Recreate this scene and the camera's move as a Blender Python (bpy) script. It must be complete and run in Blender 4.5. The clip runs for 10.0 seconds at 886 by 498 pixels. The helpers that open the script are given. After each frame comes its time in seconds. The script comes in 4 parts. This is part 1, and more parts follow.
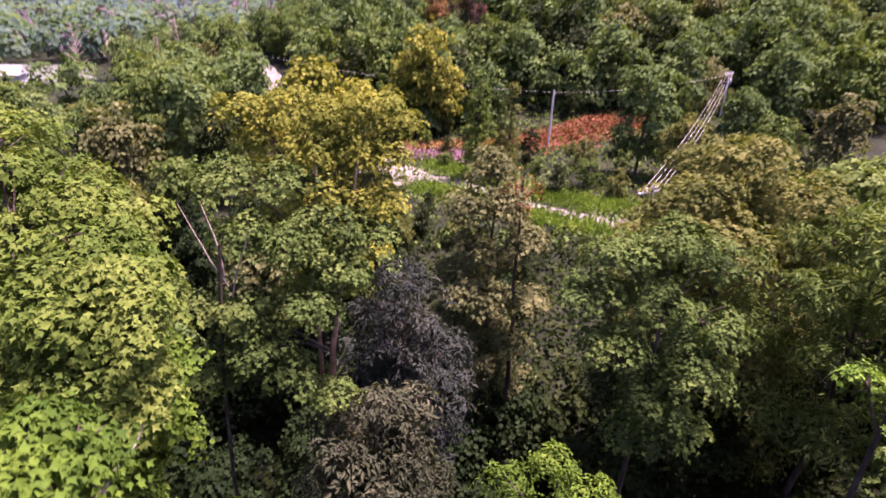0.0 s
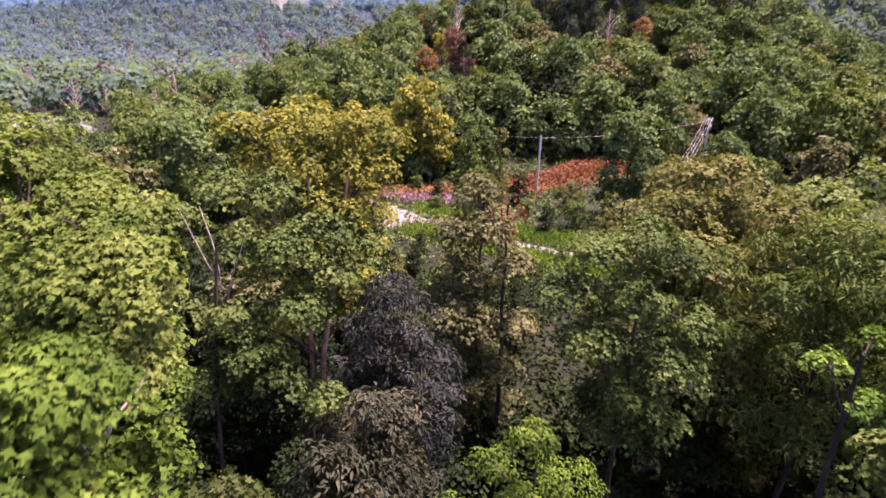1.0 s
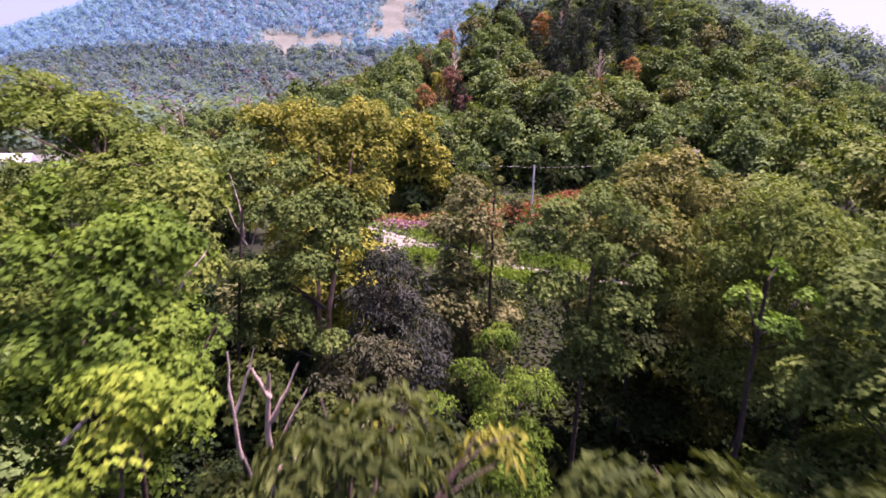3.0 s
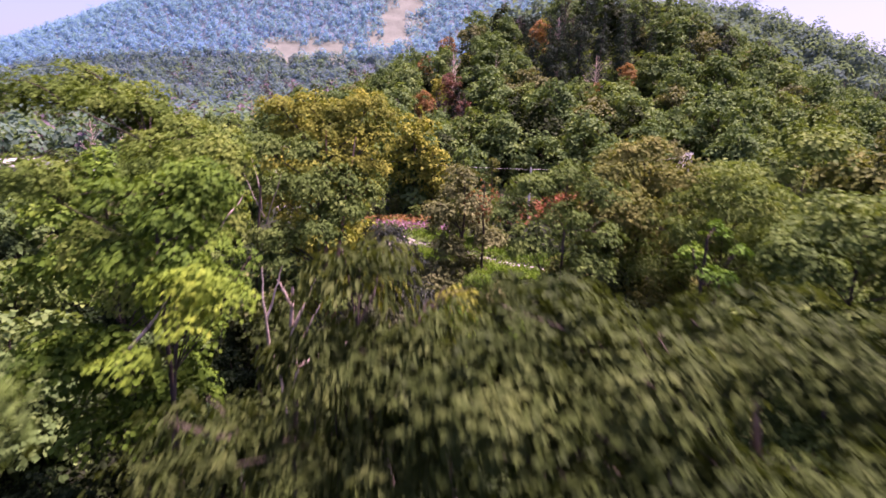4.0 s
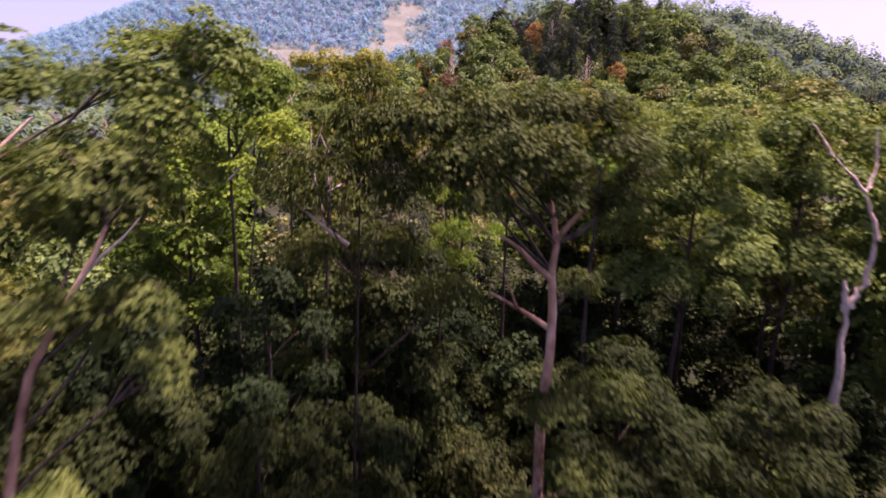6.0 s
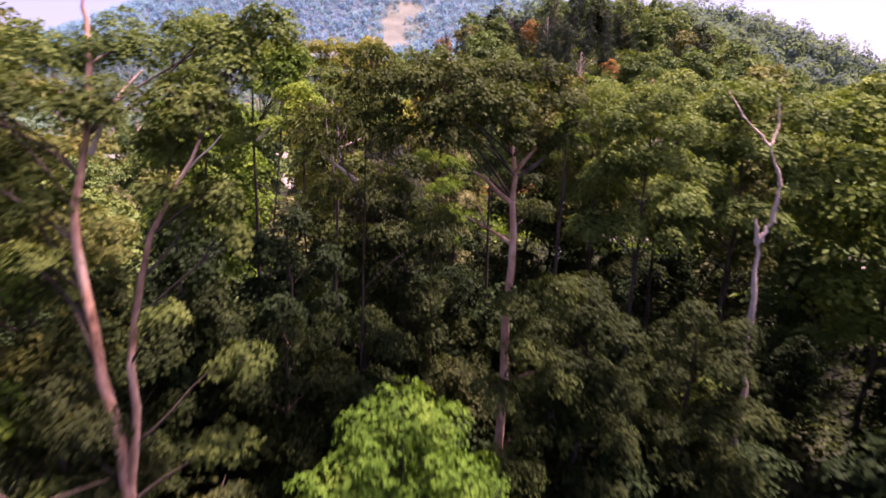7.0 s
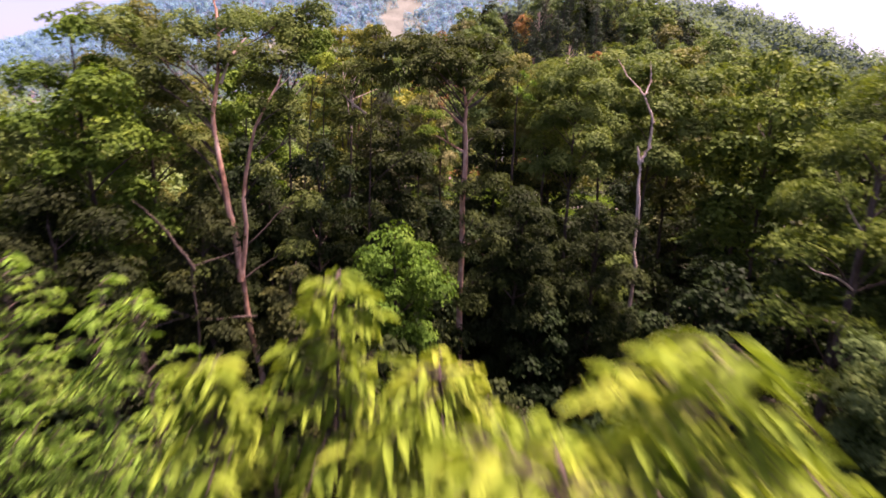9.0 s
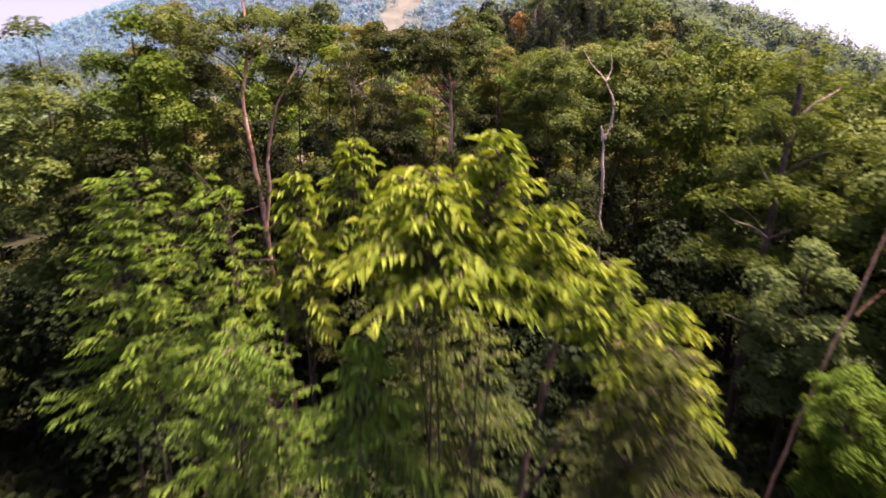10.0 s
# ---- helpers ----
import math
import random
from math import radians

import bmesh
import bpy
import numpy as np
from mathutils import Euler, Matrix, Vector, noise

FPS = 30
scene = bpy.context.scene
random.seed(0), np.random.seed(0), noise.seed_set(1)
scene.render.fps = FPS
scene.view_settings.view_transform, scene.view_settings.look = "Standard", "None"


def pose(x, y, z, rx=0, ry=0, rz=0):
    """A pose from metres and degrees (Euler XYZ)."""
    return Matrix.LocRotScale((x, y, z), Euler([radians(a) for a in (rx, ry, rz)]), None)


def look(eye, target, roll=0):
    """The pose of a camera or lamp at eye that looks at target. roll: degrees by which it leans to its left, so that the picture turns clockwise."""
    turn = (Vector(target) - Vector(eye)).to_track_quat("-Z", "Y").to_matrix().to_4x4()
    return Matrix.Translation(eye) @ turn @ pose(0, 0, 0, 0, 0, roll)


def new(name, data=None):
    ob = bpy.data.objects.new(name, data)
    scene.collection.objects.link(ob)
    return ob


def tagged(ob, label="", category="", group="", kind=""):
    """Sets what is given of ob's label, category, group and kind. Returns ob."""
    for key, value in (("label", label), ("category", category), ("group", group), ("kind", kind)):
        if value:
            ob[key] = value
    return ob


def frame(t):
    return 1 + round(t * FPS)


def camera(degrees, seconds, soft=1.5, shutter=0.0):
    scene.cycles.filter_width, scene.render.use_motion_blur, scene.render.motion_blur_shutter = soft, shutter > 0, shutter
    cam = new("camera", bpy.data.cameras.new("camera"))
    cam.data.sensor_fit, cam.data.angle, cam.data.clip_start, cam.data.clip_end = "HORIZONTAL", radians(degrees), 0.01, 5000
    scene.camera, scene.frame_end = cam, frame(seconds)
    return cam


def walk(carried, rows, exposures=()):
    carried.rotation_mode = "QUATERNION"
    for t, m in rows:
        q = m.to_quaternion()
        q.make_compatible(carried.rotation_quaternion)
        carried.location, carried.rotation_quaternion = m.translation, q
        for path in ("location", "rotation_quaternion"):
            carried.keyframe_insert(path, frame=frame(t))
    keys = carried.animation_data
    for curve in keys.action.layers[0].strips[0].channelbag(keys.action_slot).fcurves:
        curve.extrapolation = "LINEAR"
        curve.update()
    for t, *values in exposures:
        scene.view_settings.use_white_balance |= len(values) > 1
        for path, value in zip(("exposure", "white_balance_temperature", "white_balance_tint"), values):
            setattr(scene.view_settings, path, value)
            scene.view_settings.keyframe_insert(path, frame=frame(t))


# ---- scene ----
cam = camera(79.3, 10.0, soft=1.6, shutter=1.0)
METRES, EYE, TILT, LEAN, TURN = 28.0, 18.0, -24.0, -2.0, 0.0
ROWS = [
    (0.0, 0.0, 0.0, 0.0, 0.0, 0.0, -0.0),
    (0.5, 0.0033, -0.009, -0.0151, -0.42, 2.95, 0.44),
    (1.0, 0.0047, -0.0182, -0.0308, -0.72, 5.23, 0.65),
    (1.5, 0.0051, -0.0286, -0.047, -0.9, 6.84, 0.83),
    (2.0, 0.0063, -0.0418, -0.0639, -0.94, 8.05, 0.86),
    (2.5, 0.009, -0.0589, -0.0806, -0.84, 8.81, 0.77),
    (4.0, 0.0195, -0.1368, -0.1405, -0.65, 10.1, 0.86),
    (4.5, 0.0239, -0.1756, -0.175, -0.68, 10.45, 0.92),
    (5.0, 0.0282, -0.2155, -0.2128, -0.52, 10.6, 0.78),
    (5.5, 0.0325, -0.2573, -0.2529, -0.67, 10.62, 0.91),
    (6.0, 0.0389, -0.3042, -0.2945, -0.57, 10.69, 0.82),
    (7.5, 0.0522, -0.4576, -0.4123, -0.69, 10.49, 0.95),
    (8.0, 0.0586, -0.5189, -0.4558, -0.64, 10.39, 0.89),
    (8.5, 0.0653, -0.5808, -0.5002, -0.73, 10.26, 1.17),
    (9.0, 0.0718, -0.6437, -0.5431, -0.63, 10.2, 1.08),
    (9.5, 0.0797, -0.7057, -0.5841, -0.52, 10.1, 1.15),
    (10.0, 0.0877, -0.7671, -0.6262, -0.48, 10.0, 1.27),
]
walk(cam, [(t, pose(0, 0, EYE, TILT, LEAN, TURN) @ pose(METRES * x, METRES * y, METRES * z, 90 + pitch, roll, yaw)) for t, x, y, z, yaw, pitch, roll in ROWS],
     exposures=[(0.0, 2.0, 5950, 69), (3.0, 1.95, 5900, 71), (5.0, 1.88, 6150, 73), (6.0, 1.92, 6300, 74), (8.0, 2.22, 6420, 71), (9.0, 2.15, 6550, 63), (10.0, 2.15, 6800, 60)])

# ---- world and light ----
world = bpy.data.worlds.new("sky")
scene.world = world
world.use_nodes = True
wn = world.node_tree
sky = wn.nodes.new("ShaderNodeTexSky")
sky.sky_type = "NISHITA"
sky.sun_disc = False
SUN_ELEVATION, SUN_AZIMUTH = 72.0, 66.0
sky.sun_elevation = radians(SUN_ELEVATION)
sky.sun_rotation = radians(SUN_AZIMUTH)
sky.air_density, sky.dust_density, sky.ozone_density = 1.0, 3.0, 1.0
wn.nodes["Background"].inputs["Strength"].default_value = 0.062
wn.links.new(sky.outputs["Color"], wn.nodes["Background"].inputs["Color"])
sun_data = bpy.data.lights.new("sun", "SUN")
sun_data.energy, sun_data.angle, sun_data.color = 5.0, radians(9.0), (1.0, 0.89, 0.70)
sun = new("sun", sun_data)
sun_dir = Vector((math.sin(radians(SUN_AZIMUTH)) * math.cos(radians(SUN_ELEVATION)),
                  math.cos(radians(SUN_AZIMUTH)) * math.cos(radians(SUN_ELEVATION)), math.sin(radians(SUN_ELEVATION))))
sun.matrix_world = look(sun_dir * 60, (0, 0, 0))


# ---- materials ----
def nodes_of(name):
    m = bpy.data.materials.new(name)
    m.use_nodes = True
    nt = m.node_tree
    return m, nt, nt.nodes["Principled BSDF"]


def ramp(nt, stops, fac):
    r = nt.nodes.new("ShaderNodeValToRGB")
    while len(r.color_ramp.elements) < len(stops):
        r.color_ramp.elements.new(0.5)
    for e, (p, c) in zip(r.color_ramp.elements, stops):
        e.position, e.color = p, (*c, 1)
    nt.links.new(fac, r.inputs["Fac"])
    return r.outputs["Color"]


def math_node(nt, op, a, b):
    n = nt.nodes.new("ShaderNodeMath")
    n.operation = op
    for i, v in enumerate((a, b)):
        if isinstance(v, (int, float)):
            n.inputs[i].default_value = v
        else:
            nt.links.new(v, n.inputs[i])
    return n.outputs[0]


def noise_node(nt, coords, scale, detail=3.0):
    n = nt.nodes.new("ShaderNodeTexNoise")
    n.inputs["Scale"].default_value, n.inputs["Detail"].default_value = scale, detail
    nt.links.new(coords, n.inputs["Vector"])
    return n.outputs["Fac"]


def leaf_material(name, dark, mid, light, scale=0.9, rough=0.6, glow=0.22, gloss=0.04):
    """Foliage: each leaf and each branch spray has its own tint, light comes through the blades."""
    m, nt, bsdf = nodes_of(name)
    co = nt.nodes.new("ShaderNodeTexCoord").outputs["Object"]
    geo = nt.nodes.new("ShaderNodeNewGeometry")
    info = nt.nodes.new("ShaderNodeObjectInfo")
    mix = math_node(nt, "MULTIPLY", noise_node(nt, co, scale), 1.2)
    mix = math_node(nt, "ADD", mix, math_node(nt, "MULTIPLY", geo.outputs["Random Per Island"], 0.26))
    mix = math_node(nt, "ADD", mix, math_node(nt, "MULTIPLY", info.outputs["Random"], 0.22))
    mix = math_node(nt, "SUBTRACT", mix, 0.37)
    col = ramp(nt, [(0.12, dark), (0.5, mid), (0.86, light)], mix)
    nt.links.new(col, bsdf.inputs["Base Color"])
    bsdf.inputs["Roughness"].default_value = rough
    bsdf.inputs["Specular IOR Level"].default_value = gloss
    tr = nt.nodes.new("ShaderNodeBsdfTranslucent")
    through_tint = nt.nodes.new("ShaderNodeMix")
    through_tint.data_type, through_tint.blend_type = "RGBA", "MULTIPLY"
    through_tint.inputs["Factor"].default_value = 1.0
    nt.links.new(col, through_tint.inputs[6])
    through_tint.inputs[7].default_value = (1.5, 1.5, 0.6, 1)
    nt.links.new(through_tint.outputs[2], tr.inputs["Color"])
    mx = nt.nodes.new("ShaderNodeMixShader")
    mx.inputs["Fac"].default_value = glow
    nt.links.new(bsdf.outputs[0], mx.inputs[1])
    nt.links.new(tr.outputs[0], mx.inputs[2])
    nt.links.new(mx.outputs[0], nt.nodes["Material Output"].inputs["Surface"])
    return m


def rough_material(name, a, b, c, scale, fine, bump=0.3, rough=0.9, stretch=(1, 1, 1)):
    """Bark, soil, gravel: two scales of tint and a fine relief."""
    m, nt, bsdf = nodes_of(name)
    co = nt.nodes.new("ShaderNodeTexCoord").outputs["Object"]
    mp = nt.nodes.new("ShaderNodeMapping")
    mp.inputs["Scale"].default_value = stretch
    nt.links.new(co, mp.inputs["Vector"])
    big, small = noise_node(nt, mp.outputs[0], scale, 4), noise_node(nt, mp.outputs[0], fine, 6)
    f = math_node(nt, "ADD", math_node(nt, "MULTIPLY", big, 0.6), math_node(nt, "MULTIPLY", small, 0.4))
    nt.links.new(ramp(nt, [(0.33, a), (0.5, b), (0.66, c)], f), bsdf.inputs["Base Color"])
    bsdf.inputs["Roughness"].default_value = rough
    bsdf.inputs["Specular IOR Level"].default_value = 0.15
    bn = nt.nodes.new("ShaderNodeBump")
    bn.inputs["Strength"].default_value, bn.inputs["Distance"].default_value = bump, 0.05
    nt.links.new(small, bn.inputs["Height"])
    nt.links.new(bn.outputs[0], bsdf.inputs["Normal"])
    return m


LEAF = {
    "pale": leaf_material("pale_green_leaves", (0.034, 0.062, 0.01), (0.078, 0.124, 0.018), (0.155, 0.2, 0.036)),
    "green": leaf_material("mid_green_leaves", (0.033, 0.058, 0.014), (0.076, 0.12, 0.025), (0.153, 0.2, 0.048)),
    # understorey shade is mixed into this green, which also serves dark hill trees
    "deep": leaf_material("deep_green_and_shaded_leaves", (0.00792, 0.0144, 0.00432), (0.0187, 0.0302, 0.00792), (0.0446, 0.0612, 0.0158)),
    "gold": leaf_material("yellowing_leaves", (0.0666, 0.09, 0.0126), (0.164, 0.18, 0.0234), (0.32, 0.293, 0.0405)),
    "olive": leaf_material("olive_leaves", (0.0377, 0.0524, 0.0129), (0.0883, 0.106, 0.023), (0.17, 0.17, 0.0432)),
    "bright": leaf_material("bright_yellow_green_leaves", (0.0608, 0.114, 0.0114), (0.14, 0.211, 0.019), (0.28, 0.331, 0.038), glow=0.2),
    # dimmed to stand for the shade below the canopy
    "dim": leaf_material("shade_dimmed_green_leaves", (0.0096, 0.016, 0.0048), (0.024, 0.0336, 0.0096), (0.08, 0.0896, 0.024)),
    "lime": leaf_material("fresh_green_leaves", (0.034, 0.072, 0.009), (0.084, 0.148, 0.015), (0.175, 0.245, 0.03)),
    "dusk": leaf_material("soft_grey_green_leaves", (0.0158, 0.0259, 0.00646), (0.0402, 0.0595, 0.0129), (0.0897, 0.113, 0.0302)),
    "fresh": leaf_material("vivid_green_leaves", (0.0414, 0.0978, 0.0138), (0.103, 0.201, 0.023), (0.207, 0.305, 0.0414)),
    "wood": leaf_material("woodland_green_leaves", (0.0336, 0.0624, 0.0207), (0.0792, 0.13, 0.0368), (0.162, 0.222, 0.0633), scale=0.35),
    "vivid": leaf_material("saturated_green_leaves", (0.018, 0.0492, 0.00492), (0.0492, 0.111, 0.00984), (0.107, 0.184, 0.0213)),
    # darker green that stands for shade on a crown's lower boughs
    "bough_shade": leaf_material("shaded_bough_leaves", (0.022, 0.036, 0.008), (0.052, 0.078, 0.016), (0.105, 0.138, 0.03)),
    # near-black greens put the canopy's shade into the leaf colour
    "shade": leaf_material("shade_darkened_leaves", (0.006, 0.013, 0.004), (0.012, 0.024, 0.007), (0.026, 0.045, 0.013), glow=0.15),
    "bronze": leaf_material("dull_bronze_leaves", (0.0256, 0.0336, 0.0176), (0.0592, 0.0672, 0.0352), (0.144, 0.141, 0.072)),
    "purple": leaf_material("dark_purple_leaves", (0.0187, 0.0255, 0.0204), (0.0408, 0.0493, 0.0391), (0.0935, 0.0952, 0.0748)),
    "sage": leaf_material("grey_green_leaves", (0.0429, 0.055, 0.0198), (0.0957, 0.108, 0.0374), (0.19, 0.193, 0.077)),
    "rust": leaf_material("rusty_leaves", (0.1, 0.05, 0.022), (0.2, 0.11, 0.04), (0.33, 0.21, 0.07)),
    "wine": leaf_material("reddish_brown_leaves", (0.055, 0.03, 0.025), (0.12, 0.06, 0.045), (0.2, 0.11, 0.075)),
    "spruce": leaf_material("spruce_needles", (0.012, 0.022, 0.014), (0.025, 0.042, 0.026), (0.045, 0.07, 0.04), glow=0.1),
    "red": leaf_material("red_brown_bracken", (0.075, 0.028, 0.014), (0.14, 0.052, 0.024), (0.21, 0.095, 0.045), scale=0.5),
    "pink": leaf_material("pink_flowers", (0.16, 0.08, 0.11), (0.26, 0.14, 0.2), (0.36, 0.24, 0.3), scale=0.5),
    "grass": leaf_material("grass_blades", (0.05, 0.1, 0.012), (0.11, 0.2, 0.02), (0.22, 0.3, 0.05), scale=0.3),
    "mauve": leaf_material("purplish_grey_twigs", (0.05, 0.042, 0.046), (0.095, 0.08, 0.086), (0.15, 0.126, 0.134), glow=0.1),
    # far woods: distance haze is mixed into these leaf colours, bluest on the mountain
    "far": leaf_material("haze_tinted_distant_leaves", (0.0455, 0.0858, 0.0728), (0.091, 0.15, 0.107), (0.163, 0.227, 0.137), scale=0.11, glow=0.4, gloss=0.0, rough=1.0),
    "valley": leaf_material("haze_tinted_valley_leaves", (0.055, 0.1, 0.135), (0.095, 0.15, 0.182), (0.15, 0.21, 0.218), scale=0.09, glow=0.4, gloss=0.0, rough=1.0),
    "ridge": leaf_material("haze_tinted_ridge_leaves", (0.06, 0.095, 0.088), (0.08, 0.125, 0.11), (0.105, 0.155, 0.13), scale=0.1, glow=0.4, gloss=0.0, rough=1.0),
    "mountain": leaf_material("haze_tinted_mountain_leaves", (0.0862, 0.19, 0.347), (0.121, 0.241, 0.42), (0.167, 0.299, 0.482), scale=0.06, glow=0.4, gloss=0.0, rough=1.0),
}
BARK = rough_material("grey_brown_bark", (0.024, 0.018, 0.013), (0.058, 0.044, 0.033), (0.13, 0.1, 0.078), 2.5, 14, 0.5, stretch=(1, 1, 0.35))
PALE_BARK = rough_material("pale_flaking_bark", (0.09, 0.045, 0.028), (0.4, 0.225, 0.14), (0.66, 0.46, 0.33), 1.7, 9, 0.5, stretch=(1, 1, 0.4))
DEAD_WOOD = rough_material("bleached_dead_wood", (0.16, 0.105, 0.075), (0.46, 0.36, 0.28), (0.66, 0.56, 0.46), 1.6, 16, 0.4, stretch=(1, 1, 0.3))
POLE_WOOD = rough_material("weathered_pole_wood", (0.45, 0.42, 0.38), (0.62, 0.59, 0.54), (0.74, 0.71, 0.66), 2.0, 18, 0.3, stretch=(1, 1, 0.15))
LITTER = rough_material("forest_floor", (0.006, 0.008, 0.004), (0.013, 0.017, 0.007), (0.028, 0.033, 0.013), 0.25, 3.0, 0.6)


def floor_with_hazy_growth(m):
    """The forest floor blends to the mountain growth's haze-tinted blue-grey far up the valley."""
    nt = m.node_tree
    bsdf = nt.nodes["Principled BSDF"]
    near = bsdf.inputs["Base Color"].links[0].from_socket
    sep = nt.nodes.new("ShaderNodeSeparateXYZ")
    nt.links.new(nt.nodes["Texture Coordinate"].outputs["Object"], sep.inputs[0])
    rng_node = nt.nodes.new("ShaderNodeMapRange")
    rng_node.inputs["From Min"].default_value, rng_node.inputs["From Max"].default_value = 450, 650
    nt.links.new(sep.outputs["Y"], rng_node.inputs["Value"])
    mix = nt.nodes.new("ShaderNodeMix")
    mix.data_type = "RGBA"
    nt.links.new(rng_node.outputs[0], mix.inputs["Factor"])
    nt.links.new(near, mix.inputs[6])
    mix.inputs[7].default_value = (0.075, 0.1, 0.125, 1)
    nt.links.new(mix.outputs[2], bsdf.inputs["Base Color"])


floor_with_hazy_growth(LITTER)
GRAVEL = rough_material("pale_gravel", (0.12, 0.11, 0.09), (0.175, 0.16, 0.135), (0.24, 0.22, 0.19), 0.35, 6.0, 0.3)
SAND = rough_material("bare_sandy_soil", (0.066, 0.077, 0.058), (0.098, 0.112, 0.086), (0.13, 0.145, 0.112), 0.03, 0.4, 0.3)
RED_SOIL = rough_material("red_brown_soil", (0.1, 0.045, 0.025), (0.17, 0.075, 0.04), (0.25, 0.12, 0.065), 0.4, 3.0, 0.5)
METAL = rough_material("dull_grey_metal", (0.3, 0.3, 0.31), (0.38, 0.38, 0.39), (0.46, 0.46, 0.47), 3, 20, 0.1, rough=0.5)
WIRE = rough_material("weathered_cable", (0.4, 0.38, 0.33), (0.5, 0.48, 0.42), (0.6, 0.57, 0.5), 3, 20, 0.0, rough=0.5)


# ---- building helpers ----
def mesh_of(name, verts, faces, mat, smooth=False):
    """A mesh from arrays; faces are all triangles or all quads."""
    me = bpy.data.meshes.new(name)
    verts, faces = np.asarray(verts, dtype=np.float32), np.asarray(faces, dtype=np.int32)
    k = faces.shape[1]
    me.vertices.add(len(verts))
    me.vertices.foreach_set("co", verts.ravel())
    me.loops.add(faces.size)
    me.loops.foreach_set("vertex_index", faces.ravel())
    me.polygons.add(len(faces))
    me.polygons.foreach_set("loop_start", np.arange(0, faces.size, k, dtype=np.int32))
    me.polygons.foreach_set("loop_total", np.full(len(faces), k, dtype=np.int32))
    if smooth:
        me.polygons.foreach_set("use_smooth", np.ones(len(faces), dtype=bool))
    me.update(calc_edges=True)
    me.materials.append(mat)
    return me


def unit(v):
    return v / np.maximum(np.linalg.norm(v, axis=-1, keepdims=True), 1e-6)


def tubes(paths, sides=6):
    """Tapered round stems along polylines: (points, radii) each. Returns vertices and quads."""
    vs, fs, base = [], [], 0
    ang = np.linspace(0, 2 * np.pi, sides, endpoint=False)
    for pts, rad in paths:
        pts, rad = np.asarray(pts, float), np.asarray(rad, float)
        tan = unit(np.gradient(pts, axis=0))
        ref = np.where(np.abs(tan[:, 2:3]) > 0.8, np.array([[1.0, 0, 0]]), np.array([[0, 0, 1.0]]))
        a = unit(np.cross(tan, ref))
        b = np.cross(tan, a)
        ring = pts[:, None] + rad[:, None, None] * (np.cos(ang)[None, :, None] * a[:, None] + np.sin(ang)[None, :, None] * b[:, None])
        n = len(pts)
        vs.append(ring.reshape(-1, 3))
        i, j = np.meshgrid(np.arange(n - 1), np.arange(sides), indexing="ij")
        k = (j + 1) % sides
        fs.append(base + np.stack([i * sides + j, i * sides + k, (i + 1) * sides + k, (i + 1) * sides + j], -1).reshape(-1, 4))
        base += n * sides
    return np.concatenate(vs), np.concatenate(fs)


def curve_between(rng, a, b, n=6, sag=0.0, wobble=0.05):
    a, b = np.asarray(a, float), np.asarray(b, float)
    u = np.linspace(0, 1, n)[:, None]
    p = a + (b - a) * u
    length = np.linalg.norm(b - a)
    bend = rng.normal(0, wobble * length * 0.5, (2, 3))
    p += bend[0] * np.sin(np.pi * u) + bend[1] * 0.5 * np.sin(2 * np.pi * u)
    p[:, 2] += sag * length * np.sin(np.pi * u[:, 0])
    return p


def blades(P, N, A, length, width, shape):
    """Leaves at P facing N and pointing along A. shape: diamond, oval or lobed."""
    N = unit(N)
    A = unit(A - N * np.sum(A * N, -1, keepdims=True))
    S = np.cross(N, A)
    L, W = length[:, None], width[:, None]
    if shape == "diamond":
        rows = [(-0.5, 0, 0), (0.0, 0.5, 0.1), (0.5, 0, -0.16), (0.0, -0.5, 0.1)]
        tri = [(0, 1, 2), (0, 2, 3)]
    elif shape == "oval":
        rows = [(-0.5, 0, 0), (-0.18, 0.42, 0.12), (0.18, 0.36, 0.06), (0.55, 0, -0.2), (0.18, -0.36, 0.06), (-0.18, -0.42, 0.12)]
        tri = [(0, 1, 2), (0, 2, 3), (0, 3, 4), (0, 4, 5)]
    else:
        rows = [(-0.45, 0, 0), (0.08, 0.62, 0.1), (0.12, 0.2, 0.04), (0.6, 0, -0.16), (0.12, -0.2, 0.04), (0.08, -0.62, 0.1)]
        tri = [(0, 1, 2), (0, 2, 3), (0, 3, 4), (0, 4, 5)]
    V = np.stack([P + A * (L * a) + S * (W * s) + N * (L * h) for a, s, h in rows], 1)
    F = np.arange(len(P))[:, None, None] * len(rows) + np.array(tri)[None]
    return V.reshape(-1, 3), F.reshape(-1, 3)


